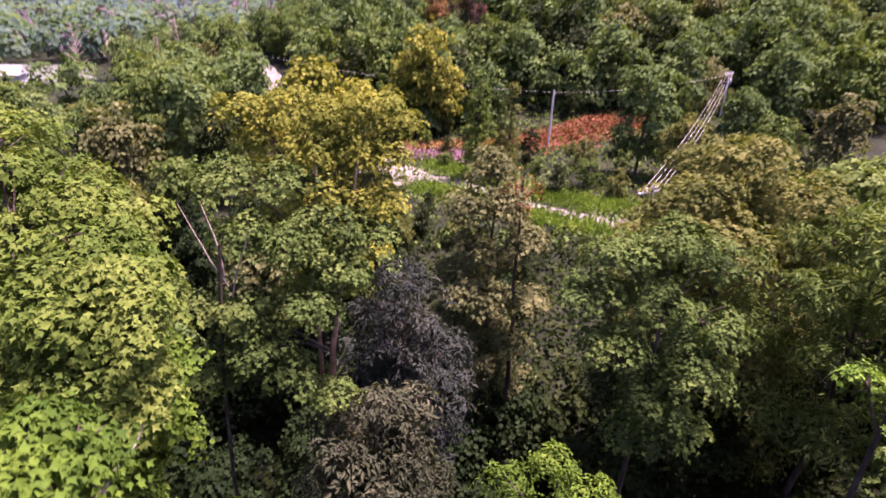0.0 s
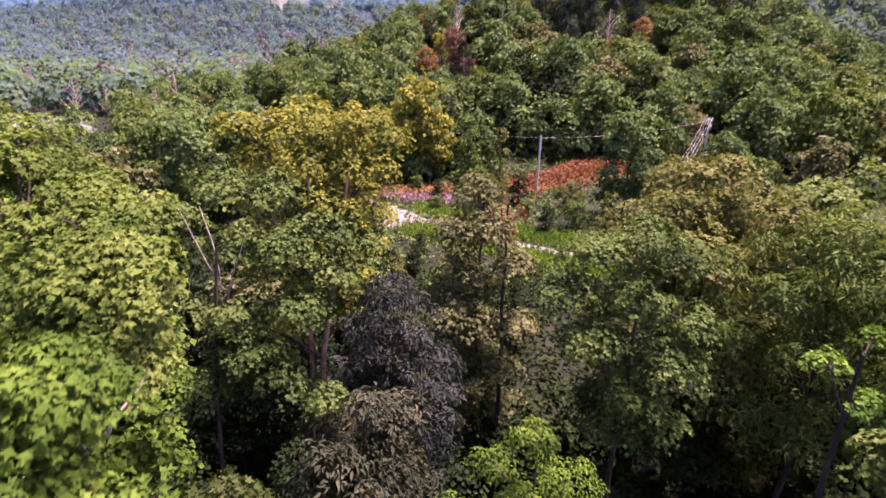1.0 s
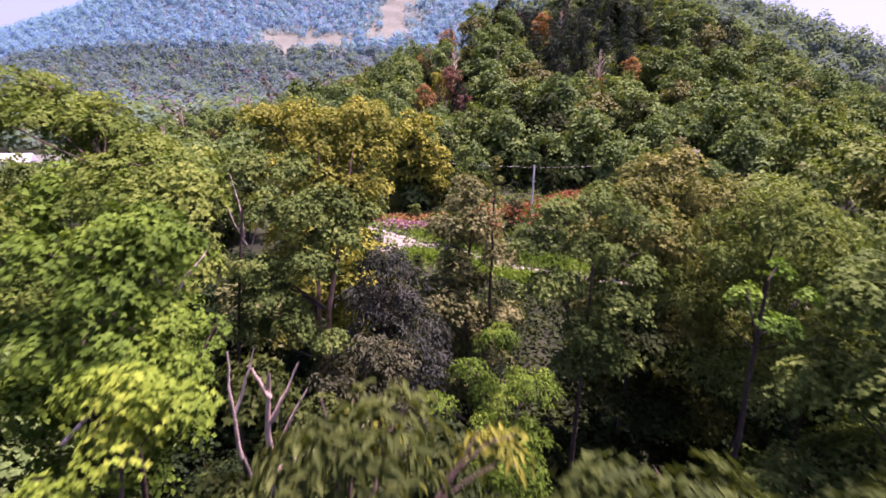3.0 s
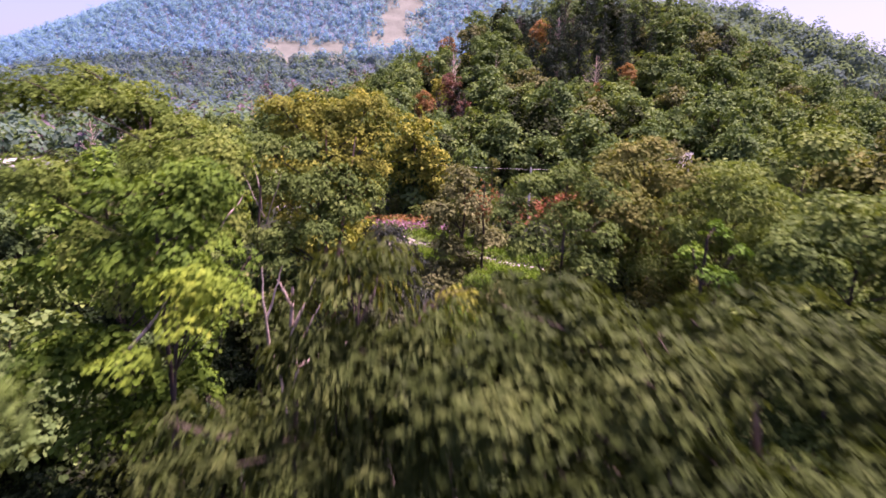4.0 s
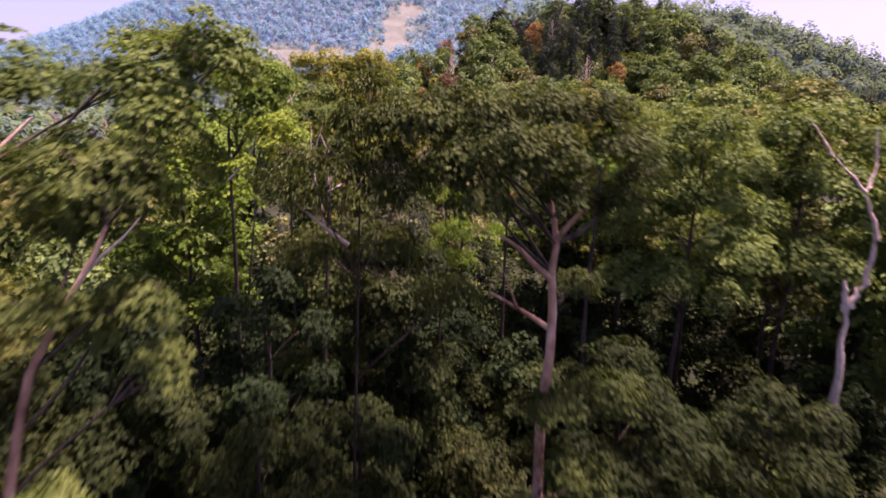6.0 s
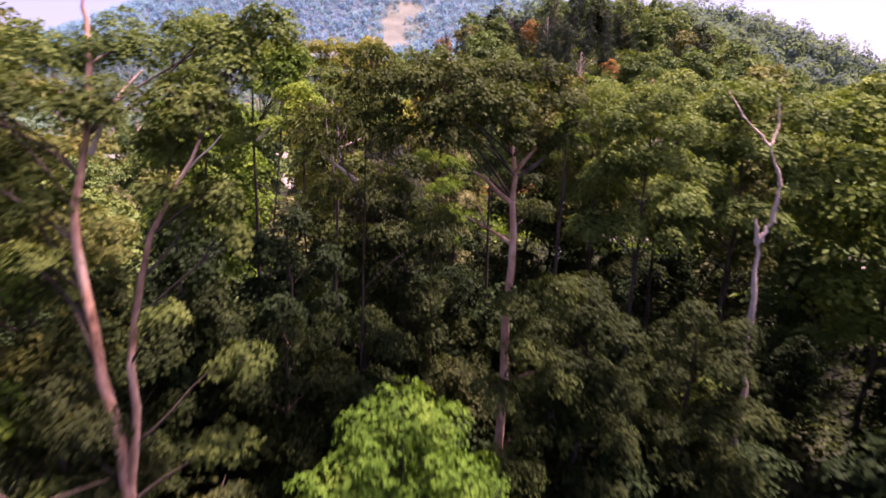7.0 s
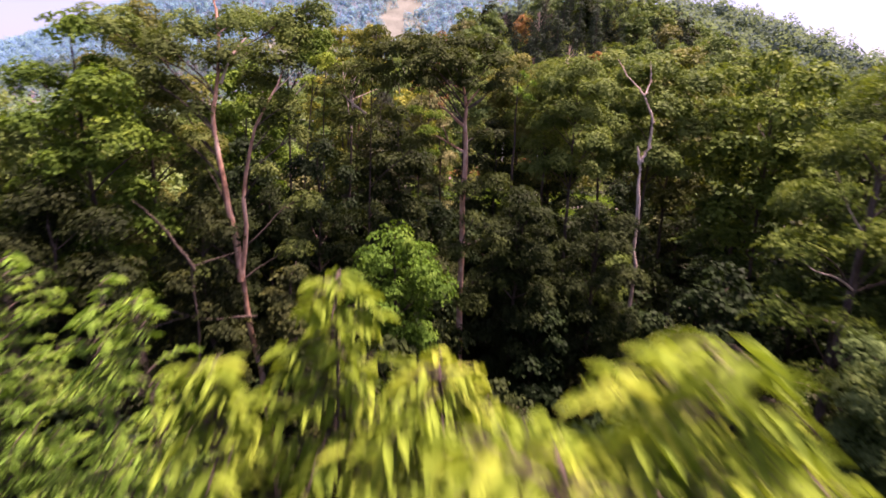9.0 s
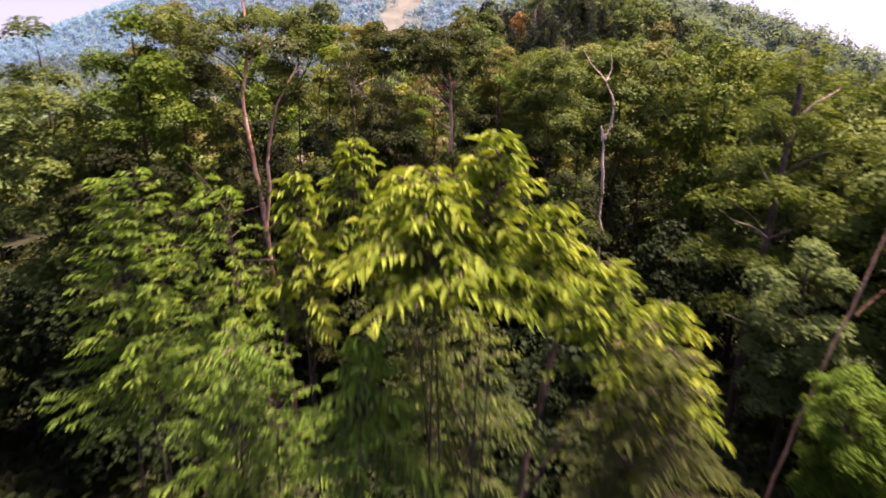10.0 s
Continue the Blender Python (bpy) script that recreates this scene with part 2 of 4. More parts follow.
def crown_shape(rng, low, top, R, clumps, form, uneven=0.25):
    """Centres of the leafy sprays of a crown round the z axis."""
    u = np.clip(rng.random(clumps), 0.01, 0.99)
    if form == "cone":
        u = u ** 1.3
        prof = (1 - u) ** 0.8
    elif form == "dome":
        prof = np.sqrt(np.clip(1 - (np.abs(u - 0.45) / 0.6) ** 2.4, 0.05, 1))
    elif form == "vase":
        prof = 0.35 + 0.65 * np.sin(np.pi * np.clip(u * 0.62 + 0.2, 0, 1)) ** 0.8
        prof = np.where(u > 0.8, prof * (1 - (u - 0.8) * 2.2), prof)
    else:
        prof = 0.55 + 0.45 * np.sin(np.pi * (u * 0.85 + 0.1))
        prof = prof * (1 - u * 0.35)
    az = rng.random(clumps) * 2 * np.pi
    p1, p2, p3 = rng.random(3) * 6.28
    env = R * prof * (1 + uneven * np.sin(3 * az + p1 + 2 * u) + uneven * 0.7 * np.sin(5 * az + p2 - 5 * u) + uneven * 0.5 * np.sin(9 * u + p3))
    rr = env * (0.35 + 0.65 * np.sqrt(rng.random(clumps)))
    return np.stack([np.cos(az) * rr, np.sin(az) * rr, low + u * (top - low)], -1)


def part(name, me, parent, label=""):
    ob = new(name, me)
    ob.parent = parent
    if label:
        tagged(ob, label)
    return ob


def thing(name, x, y, z, label, category, group="", turn=0.0, scale=1.0):
    e = new(name)
    e.empty_display_size = 0.3
    e.matrix_world = pose(x, y, z, 0, 0, turn) @ Matrix.Scale(scale, 4)
    return tagged(e, label, category, group)


# ---- terrain ----
def ground_z(x, y):
    x, y = np.asarray(x, float), np.asarray(y, float)
    z = -2 + 2 * np.clip((y - 10) / 35, 0, 1)
    z = z + 36 * np.exp(-((x - 48) / np.where(x < 48, 70.0, 60.0)) ** 2 - ((y - 165) / 60) ** 2)
    z = z + 60 * np.exp(-((x - 120) / 130) ** 2 - ((y - 270) / 75) ** 2)
    z = z + 345 * np.exp(-((x + 200) / np.where(x < -200, 690.0, 900.0)) ** 2 - ((y - 1300) / 450) ** 2)
    return z + 0.25 * np.sin(x * 0.31 + 1) * np.sin(y * 0.27)


def build_ground():
    s = np.linspace(-1, 1, 181)
    gx = np.sinh(s * 4.6) / np.sinh(4.6) * 3600
    gy = np.sinh(s * 4.6) / np.sinh(4.6) * 3600 + 30
    X, Y = np.meshgrid(gx, gy, indexing="ij")
    V = np.stack([X, Y, ground_z(X, Y)], -1).reshape(-1, 3)
    i, j = np.meshgrid(np.arange(180), np.arange(180), indexing="ij")
    F = np.stack([i * 181 + j, (i + 1) * 181 + j, (i + 1) * 181 + j + 1, i * 181 + j + 1], -1).reshape(-1, 4)
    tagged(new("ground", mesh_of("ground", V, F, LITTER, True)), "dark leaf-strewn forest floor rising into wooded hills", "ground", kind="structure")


def ribbon(name, pts, widths, mat, label, category, lift=0.12, seed=1):
    """A strip of ground laid over the terrain along a line, with ragged edges and a thickness."""
    rng = np.random.default_rng(seed)
    pts, widths = np.array(pts, float), np.array(widths, float)
    u = np.linspace(0, len(pts) - 1, 60)
    c = np.stack([np.interp(u, np.arange(len(pts)), pts[:, k]) for k in range(2)], -1)
    for _ in range(4):
        c[1:-1] = (c[:-2] + 2 * c[1:-1] + c[2:]) / 4
    w = np.interp(u, np.arange(len(pts)), widths)
    t = unit(np.gradient(c, axis=0))
    side = np.stack([-t[:, 1], t[:, 0]], -1)
    cols = np.linspace(-0.5, 0.5, 9)
    ragged = 1 + rng.normal(0, 0.12, (60, 1))
    xy = c[:, None] + side[:, None] * (cols[None, :, None] * (w[:, None] * ragged)[..., None])
    drop = np.where(np.abs(cols) > 0.45, -0.4, 0.0)[None]
    z = ground_z(xy[..., 0], xy[..., 1]) + lift + drop
    V = np.concatenate([xy, z[..., None]], -1).reshape(-1, 3)
    i, j = np.meshgrid(np.arange(59), np.arange(8), indexing="ij")
    F = np.stack([i * 9 + j, i * 9 + j + 1, (i + 1) * 9 + j + 1, (i + 1) * 9 + j], -1).reshape(-1, 4)
    return tagged(new(name, mesh_of(name, V, F, mat, True)), label, category, kind="structure")


build_ground()
ribbon("road", [(45, 36), (30, 42), (14, 46), (4, 52), (-4, 58), (-14, 66), (-22, 78), (-27, 92), (-34, 112), (-48, 140)], [4, 4, 4, 5, 8, 6, 5, 5, 5, 5], GRAVEL,
       "pale gravel road curving through the woods", "road")
ribbon("ground_clearing", [(-125, 150), (-98, 138), (-78, 120)], [10, 22, 8], SAND, "bare sandy clearing among the trees", "clearing", 0.3)
ribbon("ground_bank", [(12, 70), (20, 74.5), (29, 79)], [7, 8, 6], RED_SOIL, "red-brown soil bank at the foot of the hill", "bank", 0.25)
ribbon("ground_quarry", [(-260, 800), (-190, 800), (-120, 795)], [80, 110, 80], SAND, "pale bare clearing on the mountain side", "clearing", 1.5)
ribbon("ground_slide", [(-80, 820), (-66, 880), (-48, 960), (-40, 1000)], [80, 90, 85, 70], SAND, "pale landslide scar on the mountain side", "clearing", 1.5)


# ---- trees ----
def crown_lobes(rng, low, top, R, form, n):
    """The leafy masses of a crown round the z axis: x, y, z and radius of each, well apart from each other."""
    r = R * 0.32
    cand = crown_shape(rng, low + 0.5 * r, top - 0.6 * r, R * 0.74, n * 7, form, 0.16)
    cand[0] = (0, 0, top - 0.6 * r)
    pick = [0]
    near = np.linalg.norm((cand - cand[0]) * np.array([1, 1, 0.8]), axis=1)
    for _ in range(n - 1):
        k = int(np.argmax(near))
        pick.append(k)
        near = np.minimum(near, np.linalg.norm((cand - cand[k]) * np.array([1, 1, 0.8]), axis=1))
    L = cand[pick] + rng.normal(0, 0.12 * r, (n, 3))
    return np.concatenate([L, (r * rng.uniform(0.75, 1.3, n))[:, None]], 1)


def foliage(rng, lobes, size, leaf, shape="lobed", droop=0.4, width=0.9, dens=1.0, name="crown"):
    """Leaves in fans that lie like shingles over the masses of a crown, with darker leaves deep inside."""
    lobes = np.asarray(lobes, float)
    count = int(dens * 28 * np.sum(lobes[:, 3] ** 2) / size ** 2)
    tufts = max(len(lobes) * 4, count // 22)
    weight = lobes[:, 3] ** 2
    k = rng.choice(len(lobes), tufts, p=weight / weight.sum())
    c, r = lobes[k, :3], lobes[k, 3:4]
    d = unit(rng.normal(0, 1, (tufts, 3)))
    d[:, 2] = np.abs(d[:, 2]) * 1.15 - 0.5
    d = unit(d)
    lump = 1 + 0.16 * np.sin(d[:, :1] * 5 + k[:, None] * 1.7) + 0.14 * np.sin(d[:, 1:2] * 6 + k[:, None] * 2.3)
    shell = np.where(rng.random((tufts, 1)) < 0.24, rng.uniform(0.2, 0.7, (tufts, 1)), rng.uniform(0.8, 1.06, (tufts, 1)))
    T = c + d * r * np.array([1, 1, 0.68]) * shell * lump
    TN = unit(d * 0.62 + np.array([0, 0, 0.72]) + rng.normal(0, 0.22, (tufts, 3)))
    fan = size * rng.uniform(1.6, 3.6, tufts)
    q = rng.integers(0, tufts, count)
    N0 = TN[q]
    a = rng.normal(0, 1, (count, 3))
    a = unit(a - N0 * np.sum(a * N0, -1, keepdims=True))
    u = np.sqrt(rng.random((count, 1)))
    f = fan[q][:, None]
    P = T[q] + a * f * u - np.array([0, 0, 0.45]) * f * u ** 2 + N0 * size * rng.normal(0, 0.22, (count, 1))
    N = N0 + a * 0.4 * u + rng.normal(0, 0.3, (count, 3))
    A = a + np.array([0, 0, -droop]) + rng.normal(0, 0.3, (count, 3))
    L = size * rng.uniform(0.65, 1.3, count)
    V, F = blades(P, N, A, L, L * width, shape)
    return mesh_of(name, V, F, LEAF[leaf])


def stems_and_limbs(rng, stems, lobes, r0, bark, twigs=2, name="trunk", limb_bark=None):
    """Tapered stems along given lines, a limb from them to each leafy mass and a few twigs within it."""
    paths, spots = [], []
    for line in stems:
        line = np.asarray(line, float)
        u = np.linspace(0, len(line) - 1, max(10, 2 * len(line)))
        p = np.stack([np.interp(u, np.arange(len(line)), line[:, i]) for i in range(3)], -1)
        p[1:-1] += rng.normal(0, 0.3 * r0, (len(p) - 2, 3))
        rad = r0 * np.linspace(1.1, 0.22, len(p))
        paths.append((p, rad))
        spots.append(np.concatenate([p, rad[:, None]], 1))
    spots = np.concatenate(spots)
    for x, y, z, r in np.asarray(lobes, float):
        c = np.array((x, y, z))
        side = np.hypot(spots[:, 0] - x, spots[:, 1] - y)
        want = np.abs(spots[:, 2] - (z - 0.7 * side - 0.2)) + 0.35 * side
        s = spots[int(np.argmin(want))]
        start = min(0.5 * s[3], 0.016 + 0.03 * r)
        limb = curve_between(rng, s[:3], c, 7, 0.05, 0.07)
        paths.append((limb, np.linspace(start, 0.012, 7)))
        for _ in range(twigs):
            e = c + unit(rng.normal(0, 1, 3) + np.array([0, 0, 0.4])) * r * np.array([0.9, 0.9, 0.6])
            paths.append((curve_between(rng, limb[4], e, 4, 0.05, 0.1), np.linspace(0.013, 0.005, 4)))
    k = len(stems)
    me = mesh_of(name, *tubes(paths, 7), bark, True)
    if limb_bark:
        me.materials.append(limb_bark)
        first = 7 * sum(len(p) - 1 for p, _ in paths[:k])
        me.polygons.foreach_set("material_index", (np.arange(len(me.polygons)) >= first).astype(np.int32))
    return me


def tree_meshes(seed, height, low, R, size, leaf, form="dome", shape="diamond", droop=0.4, width=0.9, bark=None, dens=1.0, lobes=0, trunk_r=0.13, lean=(0, 0), twigs=2):
    """Trunk with limbs, and crown, of one tree that stands at the origin."""
    rng = np.random.default_rng(seed)
    n = lobes or int(np.clip(6 + 5.5 * (height - low) / R, 9, 30))
    L = crown_lobes(rng, low, height, R, form, n)
    L[:, :2] += L[:, 2:3] / height * np.array([lean])
    zs = np.linspace(-0.4, height - 0.5 * R, 8)
    spine = np.stack([lean[0] * zs / height, lean[1] * zs / height, zs], -1)
    spine[1:, :2] += np.cumsum(rng.normal(0, 0.006 * height, (7, 2)), 0) * 0.5
    return stems_and_limbs(rng, [spine], L, trunk_r, bark or BARK, twigs), foliage(rng, L, size, leaf, shape, droop, width, dens)


def plant(name, x, y, z, meshes, label, category="tree", group="", turn=0.0, scale=1.0):
    e = thing(name, x, y, z, label, category, group, turn, scale)
    part("trunk", meshes[0], e)
    part("crown", meshes[1], e)
    return e


def tree(x, y, top, low, R, size, leaf, label, seed, name="maple_tree", **kw):
    """A tree of its own, with its crown from the heights low to top above the sea level of the plan."""
    z = float(ground_z(x, y))
    return plant(name, x, y, z, tree_meshes(seed, top - z, low - z, R, size, leaf, **kw), label)


def boughed_tree(name, x, y, lobes, stems, size, leaf, label, seed, bark=None, r0=0.13, upper=None, upper_leaf="", **kw):
    """A tree whose boughs stand at given places of the plan; upper: boughs of another tint."""
    rng = np.random.default_rng(seed)
    z = float(ground_z(x, y))
    e = thing(name, x, y, z, label, "tree")
    rel = lambda rows: np.asarray(rows, float) - np.array((x, y, z, 0)[:len(rows[0])])
    stems = [rel(s) for s in (stems or [[(x, y, z - 0.4), (x, y, z + 5), (np.mean([b[0] for b in lobes]), np.mean([b[1] for b in lobes]), np.mean([b[2] for b in lobes]) + 0.2)]])]
    part("trunk", stems_and_limbs(rng, stems, rel(list(lobes) + list(upper or [])), r0, bark or BARK, 3, limb_bark=BARK), e)
    part("crown", foliage(rng, rel(lobes), size, leaf, **kw), e)
    if upper:
        part("upper_crown", foliage(rng, rel(upper), size, upper_leaf, name="upper_crown", **kw), e, LEAF[upper_leaf].name.replace("_", " "))
    return e


def bare_limbs(e, limbs, mat, seed, name="limb", label=""):
    """Bare limbs of a tree, each from a to b in the plan, as thick as r at its start."""
    rng = np.random.default_rng(seed)
    x, y, z = e.matrix_world.translation
    for a, b, r in limbs:
        V, F = tubes([(curve_between(rng, np.array(a) - (x, y, z), np.array(b) - (x, y, z), 8, 0.02, 0.07), np.linspace(r, r * 0.35, 8))], 7)
        part(name, mesh_of(name, V, F, mat, True), e, label)


def sapling(x, y, top, low, R, twigs, leaf_len, leaf, label, seed, name="ash_tree", stems=3, droop=0.6, width=0.34, trunk_r=0.045, every=0.5, spread=0.35):
    """A slender young tree: thin stems, arching twigs and long leaves hanging in two rows along each twig."""
    rng = np.random.default_rng(seed)
    z = float(ground_z(x, y))
    h, lo = top - z, low - z
    paths, P, N, A = [], [], [], []
    for k in range(stems):
        a = rng.uniform(0, 6.28)
        tip = np.array([math.cos(a), math.sin(a), 0]) * R * spread * rng.uniform(0.5, 1.1) * (k > 0) + np.array([0, 0, h * (1 - 0.02 * min(k, 3) * rng.uniform(0.3, 1.2)) - 0.1])
        paths.append((curve_between(rng, (0.12 * math.cos(a), 0.12 * math.sin(a), -0.3), tip, 9, 0.0, 0.03), np.linspace(trunk_r, 0.006, 9)))
    main = [p for p, _ in paths]
    for k in range(twigs):
        u = k / twigs
        s = main[rng.integers(0, stems)]
        q = np.interp(lo + u * (h - lo) * 0.99, s[:, 2], np.arange(9))
        a = np.array([np.interp(q, np.arange(9), s[:, c]) for c in range(3)])
        reach = R * (0.16 + 0.84 * (1 - u) ** 0.85) * rng.uniform(0.55, 1.05)
        az = k * 2.4 + rng.normal(0, 0.5)
        out = np.array([math.cos(az), math.sin(az), 0])
        v = np.linspace(0, 1, 7)[:, None]
        rise = rng.uniform(0.35, 0.8)
        p = a + out * reach * v + np.array([0, 0, 1.0]) * reach * (rise * v - (rise * 0.55 + 0.25 * droop) * v * v)
        p += rng.normal(0, 0.03 * reach, (7, 3)) * v
        paths.append((p, np.linspace(0.014, 0.003, 7)))
        n = max(4, int(reach / (leaf_len * every)))
        for side in (-1, 1):
            w = np.linspace(0.18, 1.0, n) * 6
            pts = np.stack([np.interp(w, np.arange(7), p[:, c]) for c in range(3)], -1)
            tan = unit(np.stack([np.interp(w, np.arange(7), np.gradient(p[:, c])) for c in range(3)], -1))
            across = np.cross(tan, (0, 0, 1.0)) * side
            ax = unit(across * rng.uniform(0.5, 1.0, (n, 1)) + tan * 0.7 - np.array([0, 0, 1.0]) * droop * rng.uniform(0.3, 1.3, (n, 1)) + rng.normal(0, 0.18, (n, 3)))
            P.append(pts + ax * leaf_len * 0.5)
            A.append(ax)
            N.append(np.array([0, 0, 1.0]) + across * 0.25 + rng.normal(0, 0.3, (n, 3)))
    P, N, A = np.concatenate(P), np.concatenate(N), np.concatenate(A)
    L = leaf_len * rng.uniform(0.6, 1.25, len(P))
    V, F = blades(P, N, A, L, L * width, "oval")
    crown = mesh_of("crown", V, F, LEAF[leaf])
    V, F = tubes(paths, 5)
    return plant(name, x, y, z, (mesh_of("trunk", V, F, BARK, True), crown), label)


# the boughs of the trees that the flight passes close by
boughed_tree("maple_tree", -5.6, 6.6, [(-6.0, 7.5, 15.7, 0.62), (-5.0, 7.0, 15.6, 0.62), (-4.0, 6.3, 15.4, 0.57), (-5.1, 6.3, 15.3, 0.62), (-4.1, 5.6, 15.3, 0.57), (-3.4, 5.2, 15.2, 0.53),
                                       (-4.5, 5.2, 15.0, 0.62), (-3.8, 4.9, 14.9, 0.57), (-3.1, 4.8, 15.0, 0.44), (-4.2, 4.8, 14.5, 0.53), (-3.6, 4.7, 14.4, 0.53), (-3.2, 4.7, 14.1, 0.44),
                                       (-7.8, 6.5, 16.2, 0.79), (-7.5, 8.0, 16.5, 0.79), (-6.1, 7.5, 16.2, 0.7), (-7.2, 5.5, 14.6, 0.79), (-6.4, 6.0, 13.2, 0.79), (-5.4, 5.6, 12.4, 0.7), (-6.4, 6.6, 16.1, 0.6), (-5.5, 6.6, 16.1, 0.5), (-4.7, 6.5, 15.7, 0.45)],
             None, 0.085, "pale", "tall maple with pale green layered leaves", 11)
lime_maple = boughed_tree("maple_tree", -4.4, 2.4, [(-2.9, 3.0, 15.1, 0.39), (-2.6, 3.0, 14.9, 0.35), (-2.8, 2.7, 15.0, 0.39), (-3.2, 2.6, 14.9, 0.39), (-2.9, 3.0, 14.7, 0.39), (-3.0, 2.2, 14.5, 0.39),
                                                    (-2.8, 2.6, 14.2, 0.39), (-2.2, 3.0, 13.8, 0.23), (-2.9, 2.0, 14.0, 0.39), (-2.5, 2.2, 13.7, 0.35), (-3.9, 2.4, 14.8, 0.39), (-3.8, 2.2, 14.0, 0.39)],
                          None, 0.085, "lime", "maple with bright yellow-green lobed leaves", 12, r0=0.07,
                          upper=[(-2.3, 1.4, 13.9, 0.3), (-2.0, 1.5, 13.7, 0.25), (-2.8, 1.6, 13.8, 0.3), (-2.4, 1.2, 13.5, 0.3), (-3.0, 1.0, 13.0, 0.3)], upper_leaf="bright")
bare_limbs(lime_maple, [((-4.0, 2.6, 12.4), (-2.75, 3.3, 14.2), 0.03), ((-2.75, 3.3, 14.15), (-2.4, 3.5, 14.75), 0.018), ((-2.9, 3.2, 14.0), (-2.95, 3.1, 14.5), 0.016)], DEAD_WOOD, 9, "dead_limb", "bare bleached limb")
boughed_tree("maple_tree", -2.5, 9.4, [(-4.0, 9.6, 15.1, 0.6), (-2.9, 9.6, 15.0, 0.62), (-2.1, 9.3, 14.4, 0.62), (-1.3, 9.4, 14.0, 0.6), (-3.5, 9.0, 14.2, 0.6), (-2.6, 8.9, 14.1, 0.6), (-4.4, 8.6, 13.0, 0.5),
                                       (-3.5, 8.5, 12.9, 0.6), (-2.3, 8.5, 13.1, 0.6), (-3.3, 8.3, 12.3, 0.6), (-1.9, 9.0, 13.6, 0.6), (-2.7, 8.3, 11.7, 0.6), (-1.9, 8.3, 11.3, 0.45), (-3.9, 8.3, 11.6, 0.5)],
             [[(-2.5, 9.4, -2.4), (-2.3, 9.2, 6), (-2.2, 8.9, 12.5), (-2.3, 9.8, 15.6)], [(-2.5, 9.3, 6), (-1.9, 8.9, 12.4), (-1.5, 9.8, 15.4)]], 0.085, "green",
             "tall green maple with a yellowing top", 13, PALE_BARK, 0.085,
             [(-3.8, 10.5, 16.2, 0.5), (-2.9, 10.6, 16.2, 0.6), (-2.1, 10.5, 16.0, 0.6), (-1.3, 10.6, 16.3, 0.6), (-0.7, 10.6, 16.0, 0.4), (-1.5, 10.3, 15.6, 0.6), (-2.4, 10.3, 15.6, 0.6),
              (-3.4, 10.5, 15.6, 0.5), (-1.0, 10.2, 15.5, 0.5), (-1.9, 10.0, 14.9, 0.6), (-1.3, 10.0, 14.7, 0.6)], "gold")
boughed_tree("maple_tree", 4.0, 8.4, [(3.1, 8.2, 14.4, 0.54), (4.0, 8.2, 14.7, 0.54), (2.6, 8.0, 13.8, 0.5), (3.9, 7.8, 13.8, 0.54), (4.8, 7.8, 13.3, 0.54), (3.1, 7.7, 13.0, 0.54), (4.5, 7.6, 12.6, 0.54),
                                      (3.9, 7.5, 12.0, 0.54), (3.6, 7.5, 11.3, 0.45), (4.5, 7.5, 11.4, 0.4), (5.0, 8.6, 14.2, 0.54)], None, 0.085, "green", "dense green maple with drooping sprays", 18)
BOUGHS = [(-7.1, -4.0, 13.6, 0.8), (-5.7, -4.0, 14.2, 0.8), (-4.4, -3.6, 14.4, 0.8), (-2.7, -3.8, 14.5, 0.75), (-1.7, -3.4, 14.7, 0.6), (-6.4, -4.4, 12.2, 0.8), (-4.4, -5.0, 13.3, 0.75),
         (-2.8, -4.6, 13.3, 0.75), (-2.2, -4.3, 14.0, 0.5), (-6.7, -5.0, 11.2, 0.8), (-5.2, -5.4, 11.7, 0.6), (-3.1, -5.4, 11.9, 0.35), (-2.4, -4.8, 11.8, 0.4), (-2.2, -4.8, 11.0, 0.36),
         (-1.7, -3.6, 15.0, 0.45), (-3.6, -3.9, 12.6, 0.7), (-3.0, -4.4, 11.4, 0.6), (-6.3, -6.2, 12.6, 0.75), (-5.6, -5.8, 13.4, 0.7), (-4.9, -6.2, 10.9, 0.4), (-2.9, -6.0, 9.9, 0.35), (-7.4, -5.8, 14.0, 0.8),
         (-5.3, -5.8, 8.0, 0.5), (-2.2, -5.8, 7.4, 0.45), (-4.7, -6.8, 7.0, 0.35), (-1.8, -5.6, 8.9, 0.45), (-5.4, -5.2, 10.0, 0.5)]
# lower boughs are coloured darker for shade, upper ones lighter as if lit
two_stemmed = boughed_tree("maple_tree", -3.2, -6.2, [b for b in BOUGHS if b[2] < 13.9],
             [[(-3.0, -6.2, -2.3), (-3.2, -6.2, 2.5), (-3.6, -6.2, 4.2), (-3.8, -6.2, 6.1), (-3.6, -6.0, 7.8), (-3.63, -5.8, 9.3), (-3.4, -5.5, 10.9), (-2.9, -5.2, 11.95), (-2.55, -5.0, 12.7)],
              [(-3.8, -6.2, 6.3), (-3.98, -6.1, 7.95), (-4.3, -5.8, 9.7), (-4.6, -5.4, 11.25), (-4.55, -5.0, 12.4), (-4.78, -4.2, 14.74), (-4.8, -4.1, 15.1)]],
             0.085, "bough_shade", "two-stemmed maple with flaking pinkish bark", 25, PALE_BARK, 0.11,
             [b for b in BOUGHS if b[2] >= 13.9], "green")
bare_limbs(two_stemmed, [((-4.45, -5.0, 12.4), (-3.86, -4.1, 13.9), 0.05), ((-2.75, -5.1, 12.2), (-2.2, -4.9, 12.8), 0.025)], DEAD_WOOD, 4)
